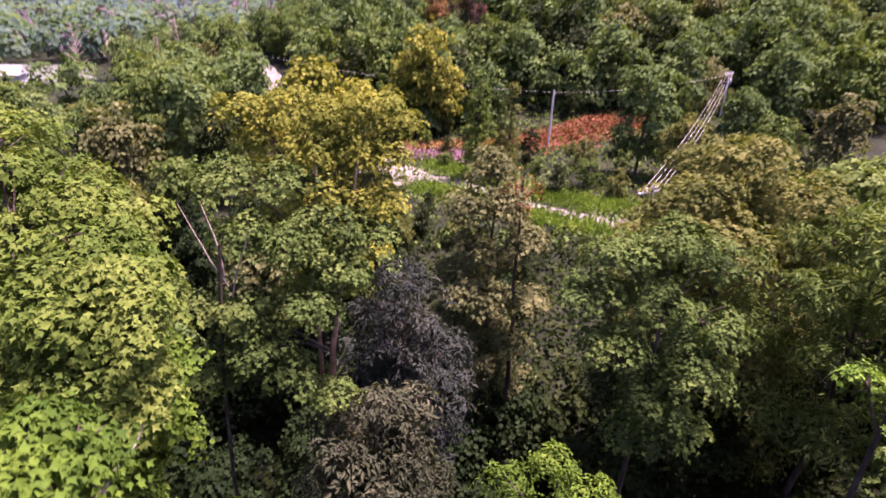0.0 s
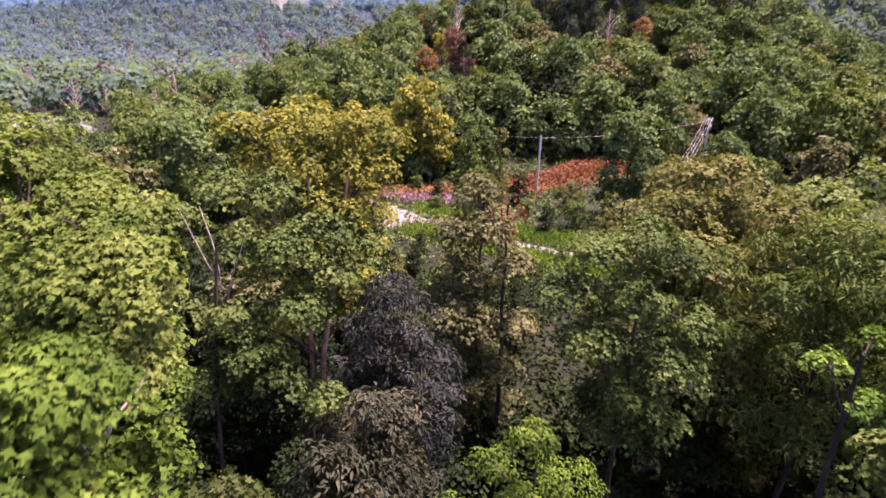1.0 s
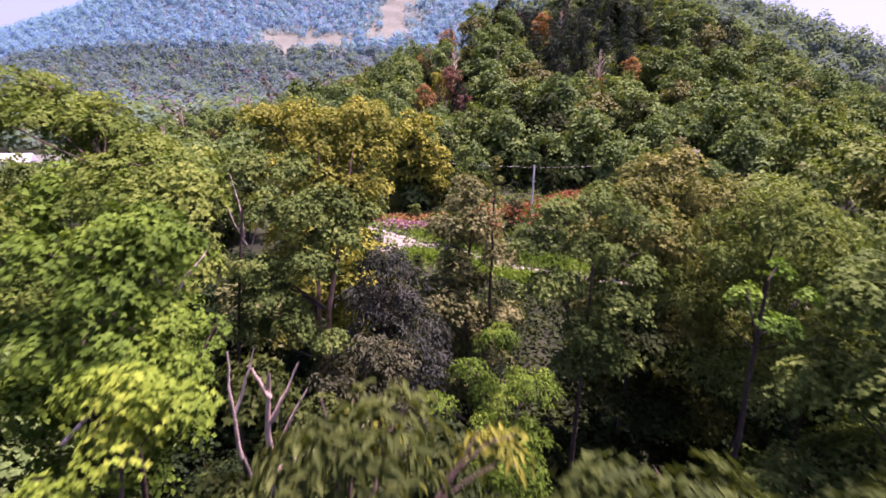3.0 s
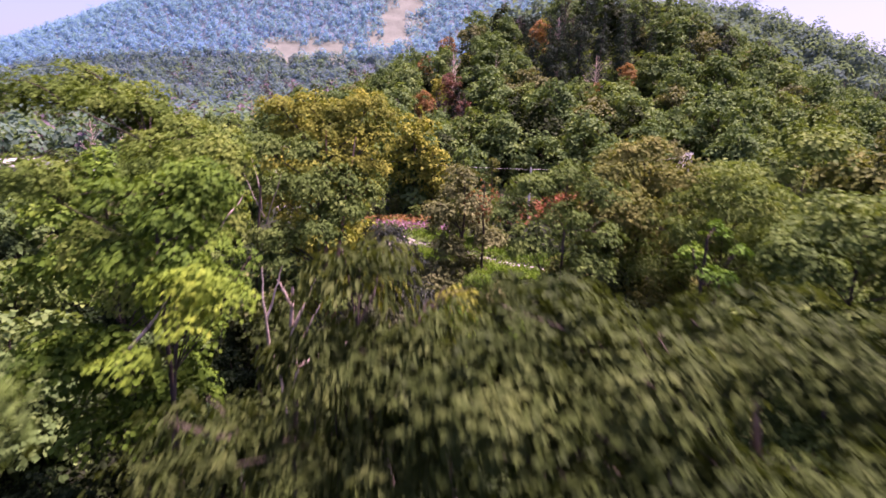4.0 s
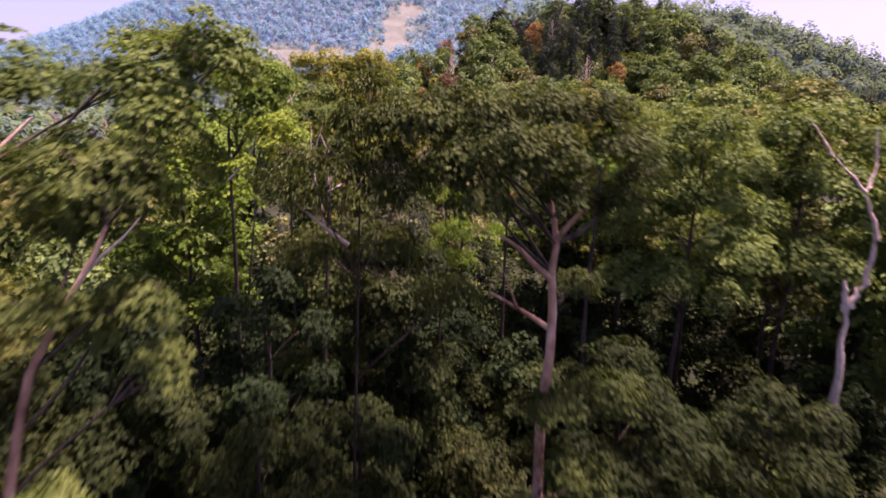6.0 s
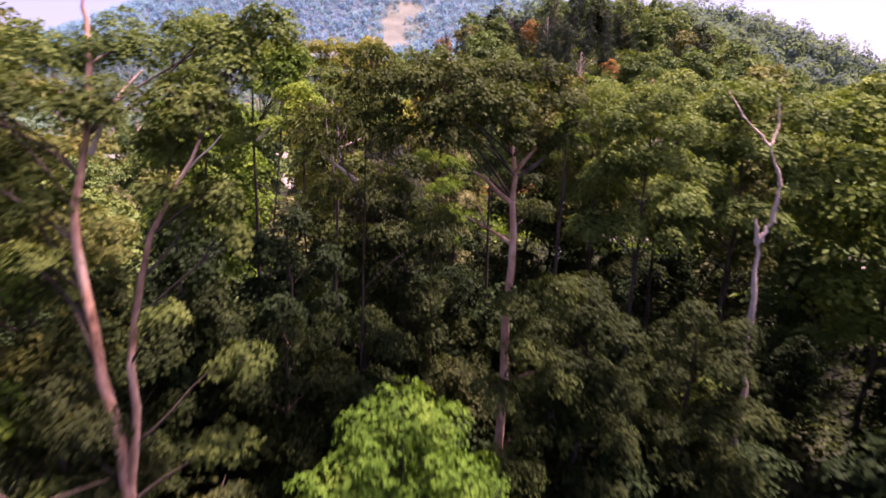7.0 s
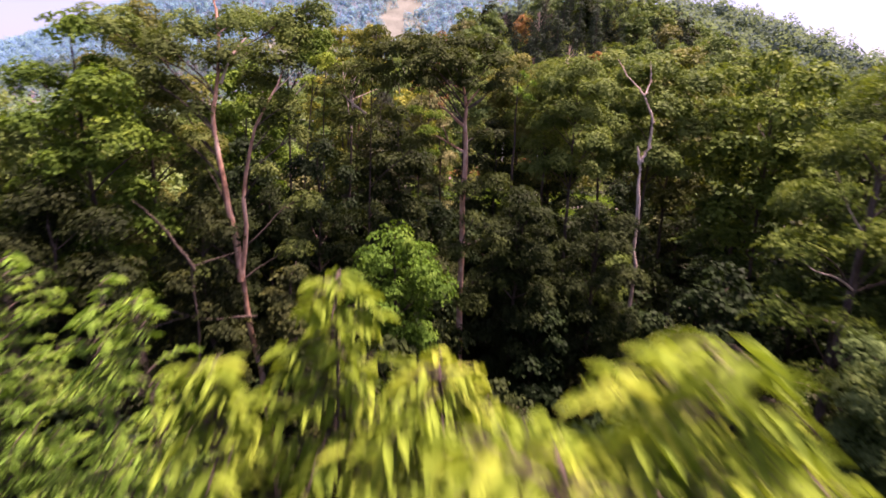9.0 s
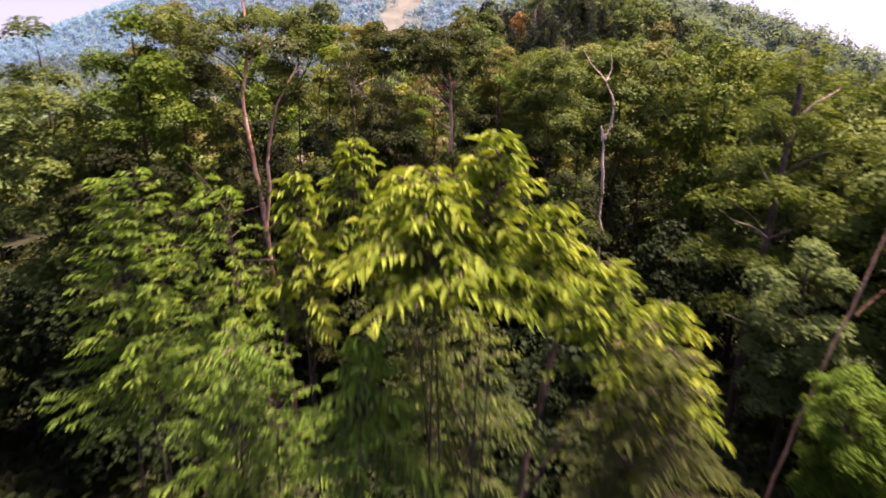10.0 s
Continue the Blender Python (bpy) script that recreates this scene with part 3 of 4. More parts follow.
bare_limbs(two_stemmed, [((-3.3, -6.4, 5.2), (-5.2, -7.4, 5.6), 0.04), ((-5.15, -7.38, 5.6), (-7.2, -8.9, 6.4), 0.03), ((-4.9, -7.2, 5.5), (-6.6, -8.6, 5.2), 0.022), ((-3.2, -6.3, 4.6), (0.2, -6.2, 4.5), 0.045)], BARK, 14, "dead_limb", "bare grey-brown limb")


# the maple whose trunk forks in the open, its crown spread over the fork
def forked_maple():
    e = boughed_tree("maple_tree", 3.5, -1.6, [(0.5, -1.2, 14.1, 0.5), (1.1, -1.6, 14.0, 0.6), (1.6, -1.0, 14.4, 0.6), (2.1, -1.6, 14.2, 0.6), (3.0, -1.2, 14.3, 0.65), (4.0, -1.3, 14.3, 0.65), (4.5, -1.6, 13.7, 0.6),
                                               (3.2, -2.4, 13.6, 0.6), (2.4, -2.4, 13.7, 0.6), (1.6, -2.2, 13.5, 0.55), (4.6, -1.6, 12.8, 0.5), (3.4, -2.2, 12.9, 0.45), (2.0, -2.2, 12.8, 0.5), (5.0, -1.4, 13.2, 0.4),
                                               (3.5, -2.3, 9.0, 0.45), (4.6, -2.0, 9.2, 0.6), (3.9, -2.5, 7.9, 0.55), (3.2, -2.4, 6.6, 0.6), (3.8, -2.5, 4.6, 0.7), (4.8, -1.8, 6.8, 0.7), (5.4, -1.8, 6.1, 0.6), (4.5, -2.0, 5.3, 0.7), (4.2, -1.0, 11.0, 0.4), (3.0, -0.4, 13.4, 0.7), (1.8, -0.4, 13.2, 0.7)],
                     [[(3.5, -1.6, -2.4), (3.45, -1.6, 5), (3.5, -1.62, 9.0), (3.5, -1.62, 11.2), (3.45, -1.6, 12.2), (3.3, -1.2, 13.8)]], 0.09, "dusk", "spreading maple with dull green crown on a forked trunk", 24, PALE_BARK, 0.135, droop=0.7)
    bare_limbs(e, [((3.5, -1.62, 11.2), (2.5, -1.4, 11.95), 0.08), ((3.52, -1.62, 10.2), (2.35, -1.4, 10.85), 0.06), ((2.85, -1.5, 10.6), (2.6, -1.42, 11.25), 0.03), ((3.45, -1.6, 11.9), (3.95, -1.8, 12.6), 0.07)], PALE_BARK, 7)


forked_maple()
drooping_ash = boughed_tree("ash_tree", -0.5, -0.6, [(0.0, -0.6, 14.7, 0.4), (-0.3, -0.8, 14.0, 0.45), (0.2, -0.9, 14.0, 0.52), (-1.3, -1.0, 13.3, 0.45), (-0.5, -1.2, 13.3, 0.5), (0.3, -1.3, 13.4, 0.52), (-1.7, -1.0, 12.8, 0.45),
                                                     (0.1, -1.6, 12.8, 0.52), (-1.0, -1.2, 12.6, 0.45), (0.8, -1.6, 12.9, 0.52), (0.6, -1.0, 14.2, 0.5), (0.4, -0.8, 11.6, 0.6), (-1.2, -0.4, 11.4, 0.6), (1.5, -0.6, 10.6, 0.6)],
                            None, 0.1, "dusk", "ash with grey-green drooping leaves and bare twigs", 33, r0=0.07, shape="oval", width=0.42, droop=0.9,
                            upper=[(0.0, -0.2, 14.4, 0.25), (0.9, 0.2, 14.2, 0.22)], upper_leaf="gold")
bare_limbs(drooping_ash, [((0.3, -0.7, 12.6), (0.05, -0.7, 13.9), 0.025), ((0.9, -0.8, 12.4), (0.55, -0.7, 14.2), 0.028), ((1.1, -0.7, 13.2), (0.95, -0.7, 13.9), 0.02), ((-0.4, -0.9, 11.6), (-1.5, -0.9, 12.5), 0.05),
                          ((-1.0, -0.9, 12.1), (-1.1, -0.8, 12.8), 0.022)], DEAD_WOOD, 5, "dead_limb", "bare bleached limb")

# their neighbours
tree(-0.75, 10.0, 12.9, 8, 1.15, 0.12, "purple", "dark purple-leaved cherry tree among maples", 14, name="cherry_tree", droop=0.6, width=0.45, shape="oval", form="egg")
tree(-1.05, 8.6, 11.0, 6, 1.2, 0.12, "bronze", "dull bronze-leaved tree in the shade", 15, name="cherry_tree", droop=0.6, width=0.45, shape="oval")
tree(-0.7, 11.2, 12.6, 6, 1.7, 0.144, "purple", "dark purple-leaved cherry tree among maples", 14, name="cherry_tree", droop=0.6, width=0.45, shape="oval")
tree(-1.1, 8, 11.7, 3.5, 1.7, 0.144, "bronze", "dull bronze-leaved tree in the shade", 15, name="cherry_tree", droop=0.6, width=0.45, shape="oval")
tree(1.8, 17, 14.2, 5, 1.9, 0.15, "sage", "rounded light olive woodland tree", 17, shape="lobed")
tree(7.6, 13.0, 15.6, 7, 2.9, 0.13, "olive", "broad maple with light green crown", 19, shape="lobed")
tree(8.8, 9.6, 15.0, 10, 2.4, 0.13, "green", "tall ash tree with narrow green leaves", 20, name="ash_tree", droop=0.6, width=0.4, shape="oval")
tree(6.8, 6.2, 13.9, 12.6, 0.6, 0.085, "fresh", "slender maple with fresh green leaves", 21, shape="lobed", lobes=5)
tree(13.4, 13.2, 15.6, 9, 3.2, 0.16, "green", "broad mid-green maple with full crown", 22)
tree(11.4, 19.4, 14.2, 6, 3.2, 0.2, "olive", "broad maple with olive-green crown", 23)
tree(14.2, 7.4, 15, 8, 3.2, 0.15, "green", "dense mid-green maple standing by a dead tree", 26)
tree(5.8, -0.8, 9.0, 0.5, 1.8, 0.11, "deep", "small understorey maple with leaves darkened for shade", 27, shape="lobed")
tree(0.95, -4.9, 8.0, 3.0, 1.9, 0.12, "vivid", "young bright green maple in the understorey", 28, shape="lobed")
tree(18.6, -2.6, 13.6, 4, 3.0, 0.15, "green", "mid-green beech with a full crown", 29, name="beech_tree", form="egg", width=0.55, shape="oval")
tree(14.5, -13.6, 4.4, 0, 1.3, 0.09, "vivid", "leafy green maple sapling beside a leaning birch", 53, shape="lobed")
tree(-4.9, 21, 16.3, 6, 3, 0.22, "gold", "broad maple with yellow-green crown", 32)
tree(-9, 11, 14.6, 6, 2.8, 0.2, "lime", "rounded fresh green woodland maple", 34)
tree(-7.8, -6.6, 14.2, 6, 2.0, 0.12, "lime", "vivid green maple among close neighbours", 35, shape="lobed")
tree(-10.6, -7.6, 13.7, 4, 2.0, 0.13, "green", "mid-green maple beside the clearing", 88, shape="lobed")
tree(6.1, 11.0, 11.6, 1, 2.0, 0.15, "deep", "maple with shade-darkened leaves under a broad crown", 89, shape="lobed")
tree(9.6, 11.6, 10.2, 1, 2.0, 0.15, "deep", "maple with shade-darkened leaves under a broad crown", 90, shape="lobed")
tree(20, 6, 15.5, 5, 3.4, 0.22, "pale", "broad light green woodland maple", 36)
tree(19, 15.5, 16.4, 6, 3.4, 0.22, "olive", "broad maple with yellowish-green crown", 37)
tree(28.5, 20, 16.6, 6, 3.6, 0.24, "pale", "broad spreading light green maple", 38)
tree(23.5, -3, 13.5, 4, 3, 0.2, "green", "mid-green maple at the wood edge", 39)
tree(-13, -14, 13.5, 4, 2.8, 0.2, "deep", "dark green maple at the wood edge", 40)
# understorey maples: deep and dim leaves hold the canopy's shade in their colour
tree(-0.8, 3.6, 5.8, 0.5, 1.8, 0.13, "deep", "maple with shade-darkened leaves under taller neighbours", 59, shape="lobed")
tree(2.6, 3, 4.9, 0.5, 1.7, 0.13, "dim", "understorey maple below the flight with shade-dimmed leaves", 60, shape="lobed")
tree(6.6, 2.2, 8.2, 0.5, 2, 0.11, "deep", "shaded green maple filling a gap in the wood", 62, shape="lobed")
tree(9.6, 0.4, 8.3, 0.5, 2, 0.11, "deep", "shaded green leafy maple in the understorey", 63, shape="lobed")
tree(-6.6, -2, 9.5, 0.5, 2, 0.11, "deep", "maple with shade-darkened leaves between taller trees", 64, shape="lobed")
tree(-7.8, -8.6, 9.6, 1.5, 2.1, 0.105, "dim", "green maple at the edge of the clearing, leaves dimmed for shade", 65, shape="lobed")
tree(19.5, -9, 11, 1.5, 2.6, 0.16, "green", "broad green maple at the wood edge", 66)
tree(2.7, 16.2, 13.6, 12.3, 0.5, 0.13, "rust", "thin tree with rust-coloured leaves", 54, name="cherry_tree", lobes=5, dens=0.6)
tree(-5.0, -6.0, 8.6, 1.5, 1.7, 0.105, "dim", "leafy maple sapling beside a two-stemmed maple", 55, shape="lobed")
tree(-2.0, -6.6, 7.0, 1.5, 1.3, 0.105, "dim", "green maple sapling in the understorey with shade-dimmed leaves", 56, shape="lobed")
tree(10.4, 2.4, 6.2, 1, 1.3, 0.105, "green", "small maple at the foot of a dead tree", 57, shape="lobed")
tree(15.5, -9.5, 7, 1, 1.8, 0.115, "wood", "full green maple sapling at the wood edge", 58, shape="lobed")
tree(-3.4, 4.6, 6.3, 0.5, 1.7, 0.13, "deep", "maple with shade-darkened leaves beneath taller trees", 67, shape="lobed")
tree(-1.6, 5.6, 6.0, 0.5, 1.6, 0.13, "deep", "leafy maple beneath taller trees, its green darkened for shade", 68, shape="lobed")
tree(-4.6, -0.6, 8.8, 0.5, 1.8, 0.11, "deep", "small shade-darkened maple between taller trees", 69, shape="lobed")
tree(-0.4, -0.4, 8.2, 0.5, 1.8, 0.11, "deep", "small understorey maple with leaves darkened for shade", 70, shape="lobed")
tree(-2.4, -1.2, 7.9, 0.5, 1.6, 0.11, "deep", "small understorey maple with leaves darkened for shade", 72, shape="lobed")
tree(3.2, 7.4, 4.8, 0.5, 1.9, 0.13, "deep", "maple with shade-darkened leaves beneath taller trees", 71, shape="lobed")
sapling(6.4, -18.4, 7.2, 3.5, 1.9, 110, 0.16, "dusk", "dull green young ash under slender neighbours", 74)
sapling(-0.4, -18.8, 7.6, 4.0, 1.7, 120, 0.16, "fresh", "low leafy ash sapling with drooping leaves", 52)
tree(1.6, 5.1, 13.1, 8.6, 1.1, 0.066, "lime", "bushy young tree with yellow-green leaves", 16, name="birch_tree", shape="oval", width=0.5, lobes=16, trunk_r=0.06)
tree(-8.6, -1.5, 15.4, 5, 2.6, 0.12, "olive", "tall olive-green woodland maple", 33, shape="lobed")
tree(5.8, 4.6, 6.9, 0.5, 2.0, 0.13, "deep", "shaded dark green maple behind a forked maple", 101, shape="lobed")
tree(9.6, 5.6, 14.6, 8.5, 2.6, 0.12, "green", "tall green maple with a full crown", 102, shape="lobed")
tree(0.6, 3.6, 12.2, 4, 1.7, 0.13, "deep", "slender-crowned maple with shade-darkened leaves", 103, shape="lobed", trunk_r=0.07)
tree(-2.0, 4.2, 12.7, 4, 1.5, 0.13, "dusk", "dull green maple beside a bleached dead sapling", 104, shape="lobed", trunk_r=0.07)
beech = boughed_tree("beech_tree", 15.4, -6.8, [(17.6, -4.2, 13.2, 1.1), (16.4, -5.2, 12.6, 0.9), (18.6, -5.2, 12.2, 1.1), (15.2, -6.0, 11.2, 0.9), (17.2, -6.2, 10.8, 0.9), (19.0, -6.4, 10.0, 1.1), (14.2, -6.6, 9.6, 0.9), (13.4, -7.2, 8.0, 0.9),
                                               (15.0, -7.6, 8.4, 0.8), (16.8, -7.4, 8.0, 0.9), (18.4, -7.4, 7.4, 1.0), (12.8, -7.6, 6.2, 0.8), (14.4, -8.0, 6.0, 0.8), (16.6, -8.2, 5.4, 0.9), (13.6, -8.0, 4.2, 0.8)],
             [[(15.2, -6.9, -2.4), (15.7, -6.5, 4.4), (16.46, -5.84, 9.9), (17.2, -5.0, 12.0), (17.9, -4.0, 14.2)], [(16.46, -5.84, 9.9), (16.9, -5.4, 12.0), (16.8, -5.2, 13.4)]],
             0.12, "pale", "open-crowned dusky green tree with visible branches", 29, r0=0.15, shape="oval", width=0.55, dens=0.55)
bare_limbs(beech, [((15.7, -6.6, 5.2), (12.6, -7.6, 6.6), 0.05), ((15.3, -6.9, 3.0), (12.9, -8.2, 3.9), 0.045), ((15.9, -6.4, 6.4), (13.6, -7.0, 7.6), 0.04), ((16.2, -6.0, 8.2), (14.6, -6.4, 10.2), 0.04), ((16.9, -5.6, 11.0), (18.4, -5.6, 12.2), 0.04)], DEAD_WOOD, 6)
sapling(3.47, -20.65, 10.7, 8.6, 1.05, 80, 0.2, "bright", "slender young ash with long drooping yellow-green leaves", 31, stems=2, trunk_r=0.03)
sapling(2.75, -20.9, 10.3, 8.7, 1.35, 90, 0.2, "bright", "leafy young ash with long yellow-green leaves", 105, stems=2, trunk_r=0.03)
sapling(1.6, -19.2, 10.55, 8.7, 0.8, 46, 0.18, "bright", "slim young ash with drooping yellow-green leaves", 73, stems=1, trunk_r=0.028)
sapling(2.3, -19.7, 10.1, 8.4, 1.2, 70, 0.19, "bright", "young ash with hanging yellow-green leaves", 106, stems=1, trunk_r=0.028)
sapling(4.95, -20.2, 9.1, 7.6, 1.1, 60, 0.18, "bright", "spreading young ash with yellow-green leaves", 107, stems=1, trunk_r=0.028)
sapling(4.2, -20.4, 9.85, 8.4, 0.85, 50, 0.18, "bright", "thin ash shoot with drooping yellow-green leaves", 76, stems=1, trunk_r=0.028)
sapling(3.1, -19.2, 8.3, 5.0, 1.7, 110, 0.17, "green", "shaded young ash below brighter neighbours", 51, stems=2, trunk_r=0.03)
sapling(5.4, -20.8, 8.5, 5.6, 1.3, 90, 0.17, "dusk", "dull green ash sapling under brighter neighbours", 77, stems=2, trunk_r=0.03)
sapling(5.9, -20.0, 8.5, 6.6, 1.1, 70, 0.18, "bright", "low young ash with yellow-green leaves", 79, stems=1, trunk_r=0.028)
sapling(0.9, -19.6, 10.1, 7.8, 0.85, 60, 0.18, "bright", "low slim ash with yellow-green leaves", 87, stems=1, trunk_r=0.028)
sapling(2.0, -21.0, 8.4, 6.2, 1.1, 70, 0.17, "fresh", "vivid green ash sapling under brighter neighbours", 78, stems=1, trunk_r=0.028)
sapling(-3.2, -16.0, 9.75, 4.0, 1.8, 220, 0.165, "fresh", "young ash with vivid green feathery leaves", 30, droop=0.3, width=0.3)
sapling(-1.5, -16.8, 9.7, 5.0, 1.3, 140, 0.155, "fresh", "feathery vivid green ash sapling", 75, droop=0.3, width=0.3)
# trees below the maples, coloured nearly black to stand for the shade there
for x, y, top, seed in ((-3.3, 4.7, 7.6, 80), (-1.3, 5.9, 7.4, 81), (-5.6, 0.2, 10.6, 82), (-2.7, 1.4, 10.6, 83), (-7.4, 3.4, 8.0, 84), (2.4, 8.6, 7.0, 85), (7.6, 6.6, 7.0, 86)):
    tree(x, y, top, 0.5, 1.8, 0.15, "shade", "tree under maples with leaves darkened for shade", seed, shape="lobed")


# ---- woods: a few kinds of tree, planted many times ----
def kind_of(seed, height, low, R, leaf, size, form="dome", **kw):
    return tree_meshes(seed, height, low, R, size, leaf, form=form, trunk_r=0.16, twigs=0, **kw)


MID = [kind_of(100 + i, h, h * 0.2, r, leaf, 0.38) for i, (h, r, leaf) in enumerate([(11, 2.8, "green"), (12, 3.1, "wood"), (11, 2.9, "olive"), (12, 2.9, "deep"), (10, 2.6, "sage")])]
HILL = [kind_of(120 + i, h, h * 0.15, r, leaf, 0.46, form, dens=0.85) for i, (h, r, leaf, form) in enumerate(
    [(11, 3.6, "wood", "dome"), (12, 3.9, "wood", "dome"), (11, 3.4, "green", "dome"), (12, 3.3, "wood", "dome"), (11, 3.2, "deep", "egg"), (10, 3.4, "sage", "dome")])]
ODD = {k: kind_of(140 + i, 12, 3.5, 2.7, k, 0.42, dens=0.6) for i, k in enumerate(("gold", "rust", "wine", "mauve"))}
SPRUCE = [kind_of(150 + i, 12 + i, 1.0, 2.2, "spruce", 0.36, "cone", lobes=34, droop=0.8, width=0.4, dens=0.8) for i in range(2)]


def stand(rng, n, xr, yr, gap, keep):
    """Planting places at least gap apart where keep(x, y) holds."""
    out = []
    for _ in range(n * 30):
        if len(out) >= n:
            break
        x, y = rng.uniform(*xr), rng.uniform(*yr)
        if keep(x, y) and all((x - a) ** 2 + (y - b) ** 2 > gap * gap for a, b in out):
            out.append((x, y))
    return out


def road_clear(x, y):
    line = [(45, 36), (30, 42), (14, 46), (4, 52), (-4, 58), (-14, 66), (-22, 78), (-27, 92), (-34, 112), (-48, 140)]
    for (ax, ay), (bx, by) in zip(line, line[1:]):
        u = max(0, min(1, ((x - ax) * (bx - ax) + (y - ay) * (by - ay)) / ((bx - ax) ** 2 + (by - ay) ** 2)))
        if math.hypot(x - ax - u * (bx - ax), y - ay - u * (by - ay)) < 5.0:
            return False
    if 48 < y < 112 and abs(x + 0.286 * y) < 4.2:
        return False
    return math.hypot((x + 100) / 30, (y - 136) / 16) > 1


SHRUB = [kind_of(160 + i, h, 0.6, r, leaf, 0.2, form, dens=0.55) for i, (h, r, leaf, form) in enumerate(
    [(6.5, 2.0, "shade", "egg"), (7.5, 2.1, "shade", "egg"), (5.0, 1.9, "olive", "dome"), (6.5, 1.9, "deep", "dome"), (5.0, 1.9, "green", "dome")])]

rng = np.random.default_rng(5)
LABELS = {"wood": "full-crowned green broadleaf tree", "green": "mid-green broadleaf tree", "olive": "olive-green broadleaf tree", "deep": "dark green broadleaf tree",
          "sage": "grey-green broadleaf tree"}

# woods between the flight and the road, on the left of it and behind
mid_keep = lambda x, y: road_clear(x, y) and (x < -7 - max(0, 24 - y) * 0.3 or x > 20) and not (x > 20 and 30 < y < 52)
for x, y in stand(rng, 56, (-60, 45), (14, 62), 5.8, mid_keep):
    i = (0, 1, 2, 1, 4, 0, 3)[int(rng.integers(0, 7))]
    plant("woodland_tree", x, y, float(ground_z(x, y)) - 0.1, MID[i], LABELS[("green", "wood", "olive", "deep", "sage")[i]] + " in mixed woodland", "tree", "woodland trees",
          rng.uniform(0, 360), rng.uniform(0.75, 1.1) * (0.8 if y > 18 and -0.92 < x / y < -0.6 else 1.0))

# the valley woods nearer than the clearing
for x, y in stand(rng, 115, (-112, -10), (56, 150), 6.0, lambda x, y: road_clear(x, y) and x < -12 - 0.2 * (y - 56) and not (y > 70 and -0.95 < x / y < -0.56)):
    i = (2, 3, 4, 1, 2, 0)[int(rng.integers(0, 6))]
    plant("broadleaf_tree", x, y, float(ground_z(x, y)) - 0.2, HILL[i], LABELS[("wood", "wood", "green", "wood", "deep", "sage")[i]] + " in the valley woods", "tree", "valley trees", rng.uniform(0, 360), rng.uniform(0.65, 1.0))

# woods beside the flight, and unseen trees added behind to block low sky light
side_keep = lambda x, y: y < -32 or abs(x - 2) > 13 + max(0, y + 26) * 0.35
for x, y in stand(rng, 70, (-48, 52), (-62, 12), 4.8, side_keep):
    i = int(rng.integers(0, 5))
    plant("woodland_tree", x, y, float(ground_z(x, y)) - 0.1, MID[i], LABELS[("green", "wood", "olive", "deep", "sage")[i]] + " in mixed woodland", "tree", "woodland trees",
          rng.uniform(0, 360), rng.uniform(1.0, 1.4))

# shrubs under the trees, their greens darkened for shade, and beside the road
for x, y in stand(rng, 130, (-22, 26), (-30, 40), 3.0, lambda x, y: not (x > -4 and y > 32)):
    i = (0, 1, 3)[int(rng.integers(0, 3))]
    plant("understorey_shrub", x, y, float(ground_z(x, y)) - 0.1, SHRUB[i], ("shade-darkened leafy shrub", "tall shade-darkened leafy shrub", "", "shade-darkened green leafy shrub")[i] + " in the shade of the trees",
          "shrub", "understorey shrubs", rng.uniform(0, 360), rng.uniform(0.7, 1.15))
for x, y in stand(rng, 100, (-12, 50), (40, 90), 2.6, lambda x, y: road_clear(x, y) and not (10 < x < 31 and 66 < y - (x - 12) * 0.5 < 75)):
    i = int(rng.integers(2, 5))
    plant("roadside_shrub", x, y, float(ground_z(x, y)) - 0.1, SHRUB[i], ("", "", "olive-green leafy bush", "dark rounded leafy bush", "mid-green leafy bush")[i] + " on the roadside slope",
          "shrub", "roadside shrubs", rng.uniform(0, 360), rng.uniform(0.35, 0.75))

# the wooded hill
hill_keep = lambda x, y: road_clear(x, y) and not (8 < x < 33 and y < 84) and not (33 < x < 46 and y < 80) and y < 165 + 0.2 * x and x < 60 + (y - 60)
for x, y in stand(rng, 270, (-48, 150), (76, 178), 5.7, hill_keep):
    i = int(rng.integers(0, 6))
    s = rng.uniform(0.7, 1.15)
    if 8 < x < 75 and y > 118 and rng.random() < 0.4:
        plant("spruce_tree", x, y, float(ground_z(x, y)) - 0.2, SPRUCE[i % 2], "dark narrow spruce on the hill top", "tree", "hill spruces", rng.uniform(0, 360), s * 1.15)
    elif -12 < x < 45 and y > 110 and rng.random() < 0.26:
        k = ("rust", "wine", "gold", "wine", "rust", "mauve")[i]
        plant("broadleaf_tree", x, y, float(ground_z(x, y)) - 0.2, ODD[k], {"rust": "rust-coloured", "wine": "reddish-brown", "gold": "yellowing", "mauve": "purplish-grey"}[k] + " tree on the hillside", "tree", "hill trees", rng.uniform(0, 360), s * 0.8)
    else:
        plant("deciduous_tree", x, y, float(ground_z(x, y)) - 0.2 - 2.0 * s, HILL[i], LABELS[("wood", "wood", "green", "wood", "deep", "sage")[i]] + " on the hillside", "tree", "hill trees", rng.uniform(0, 360), s * 1.22)
for x, y, s in ((52, 142, 1.0), (59, 146.6, 0.85), (55, 144, 0.8), (62, 149, 0.75), (34, 136, 0.95), (37, 140, 0.8), (30, 138, 0.85), (6, 122, 0.7), (10, 124, 0.85), (44, 141, 0.7)):
    plant("spruce_tree", x, y, float(ground_z(x, y)) - 0.2, SPRUCE[int(x) % 2], "tall dark spruce on the crest of the hill", "tree", "hill spruces", x * 37, s)
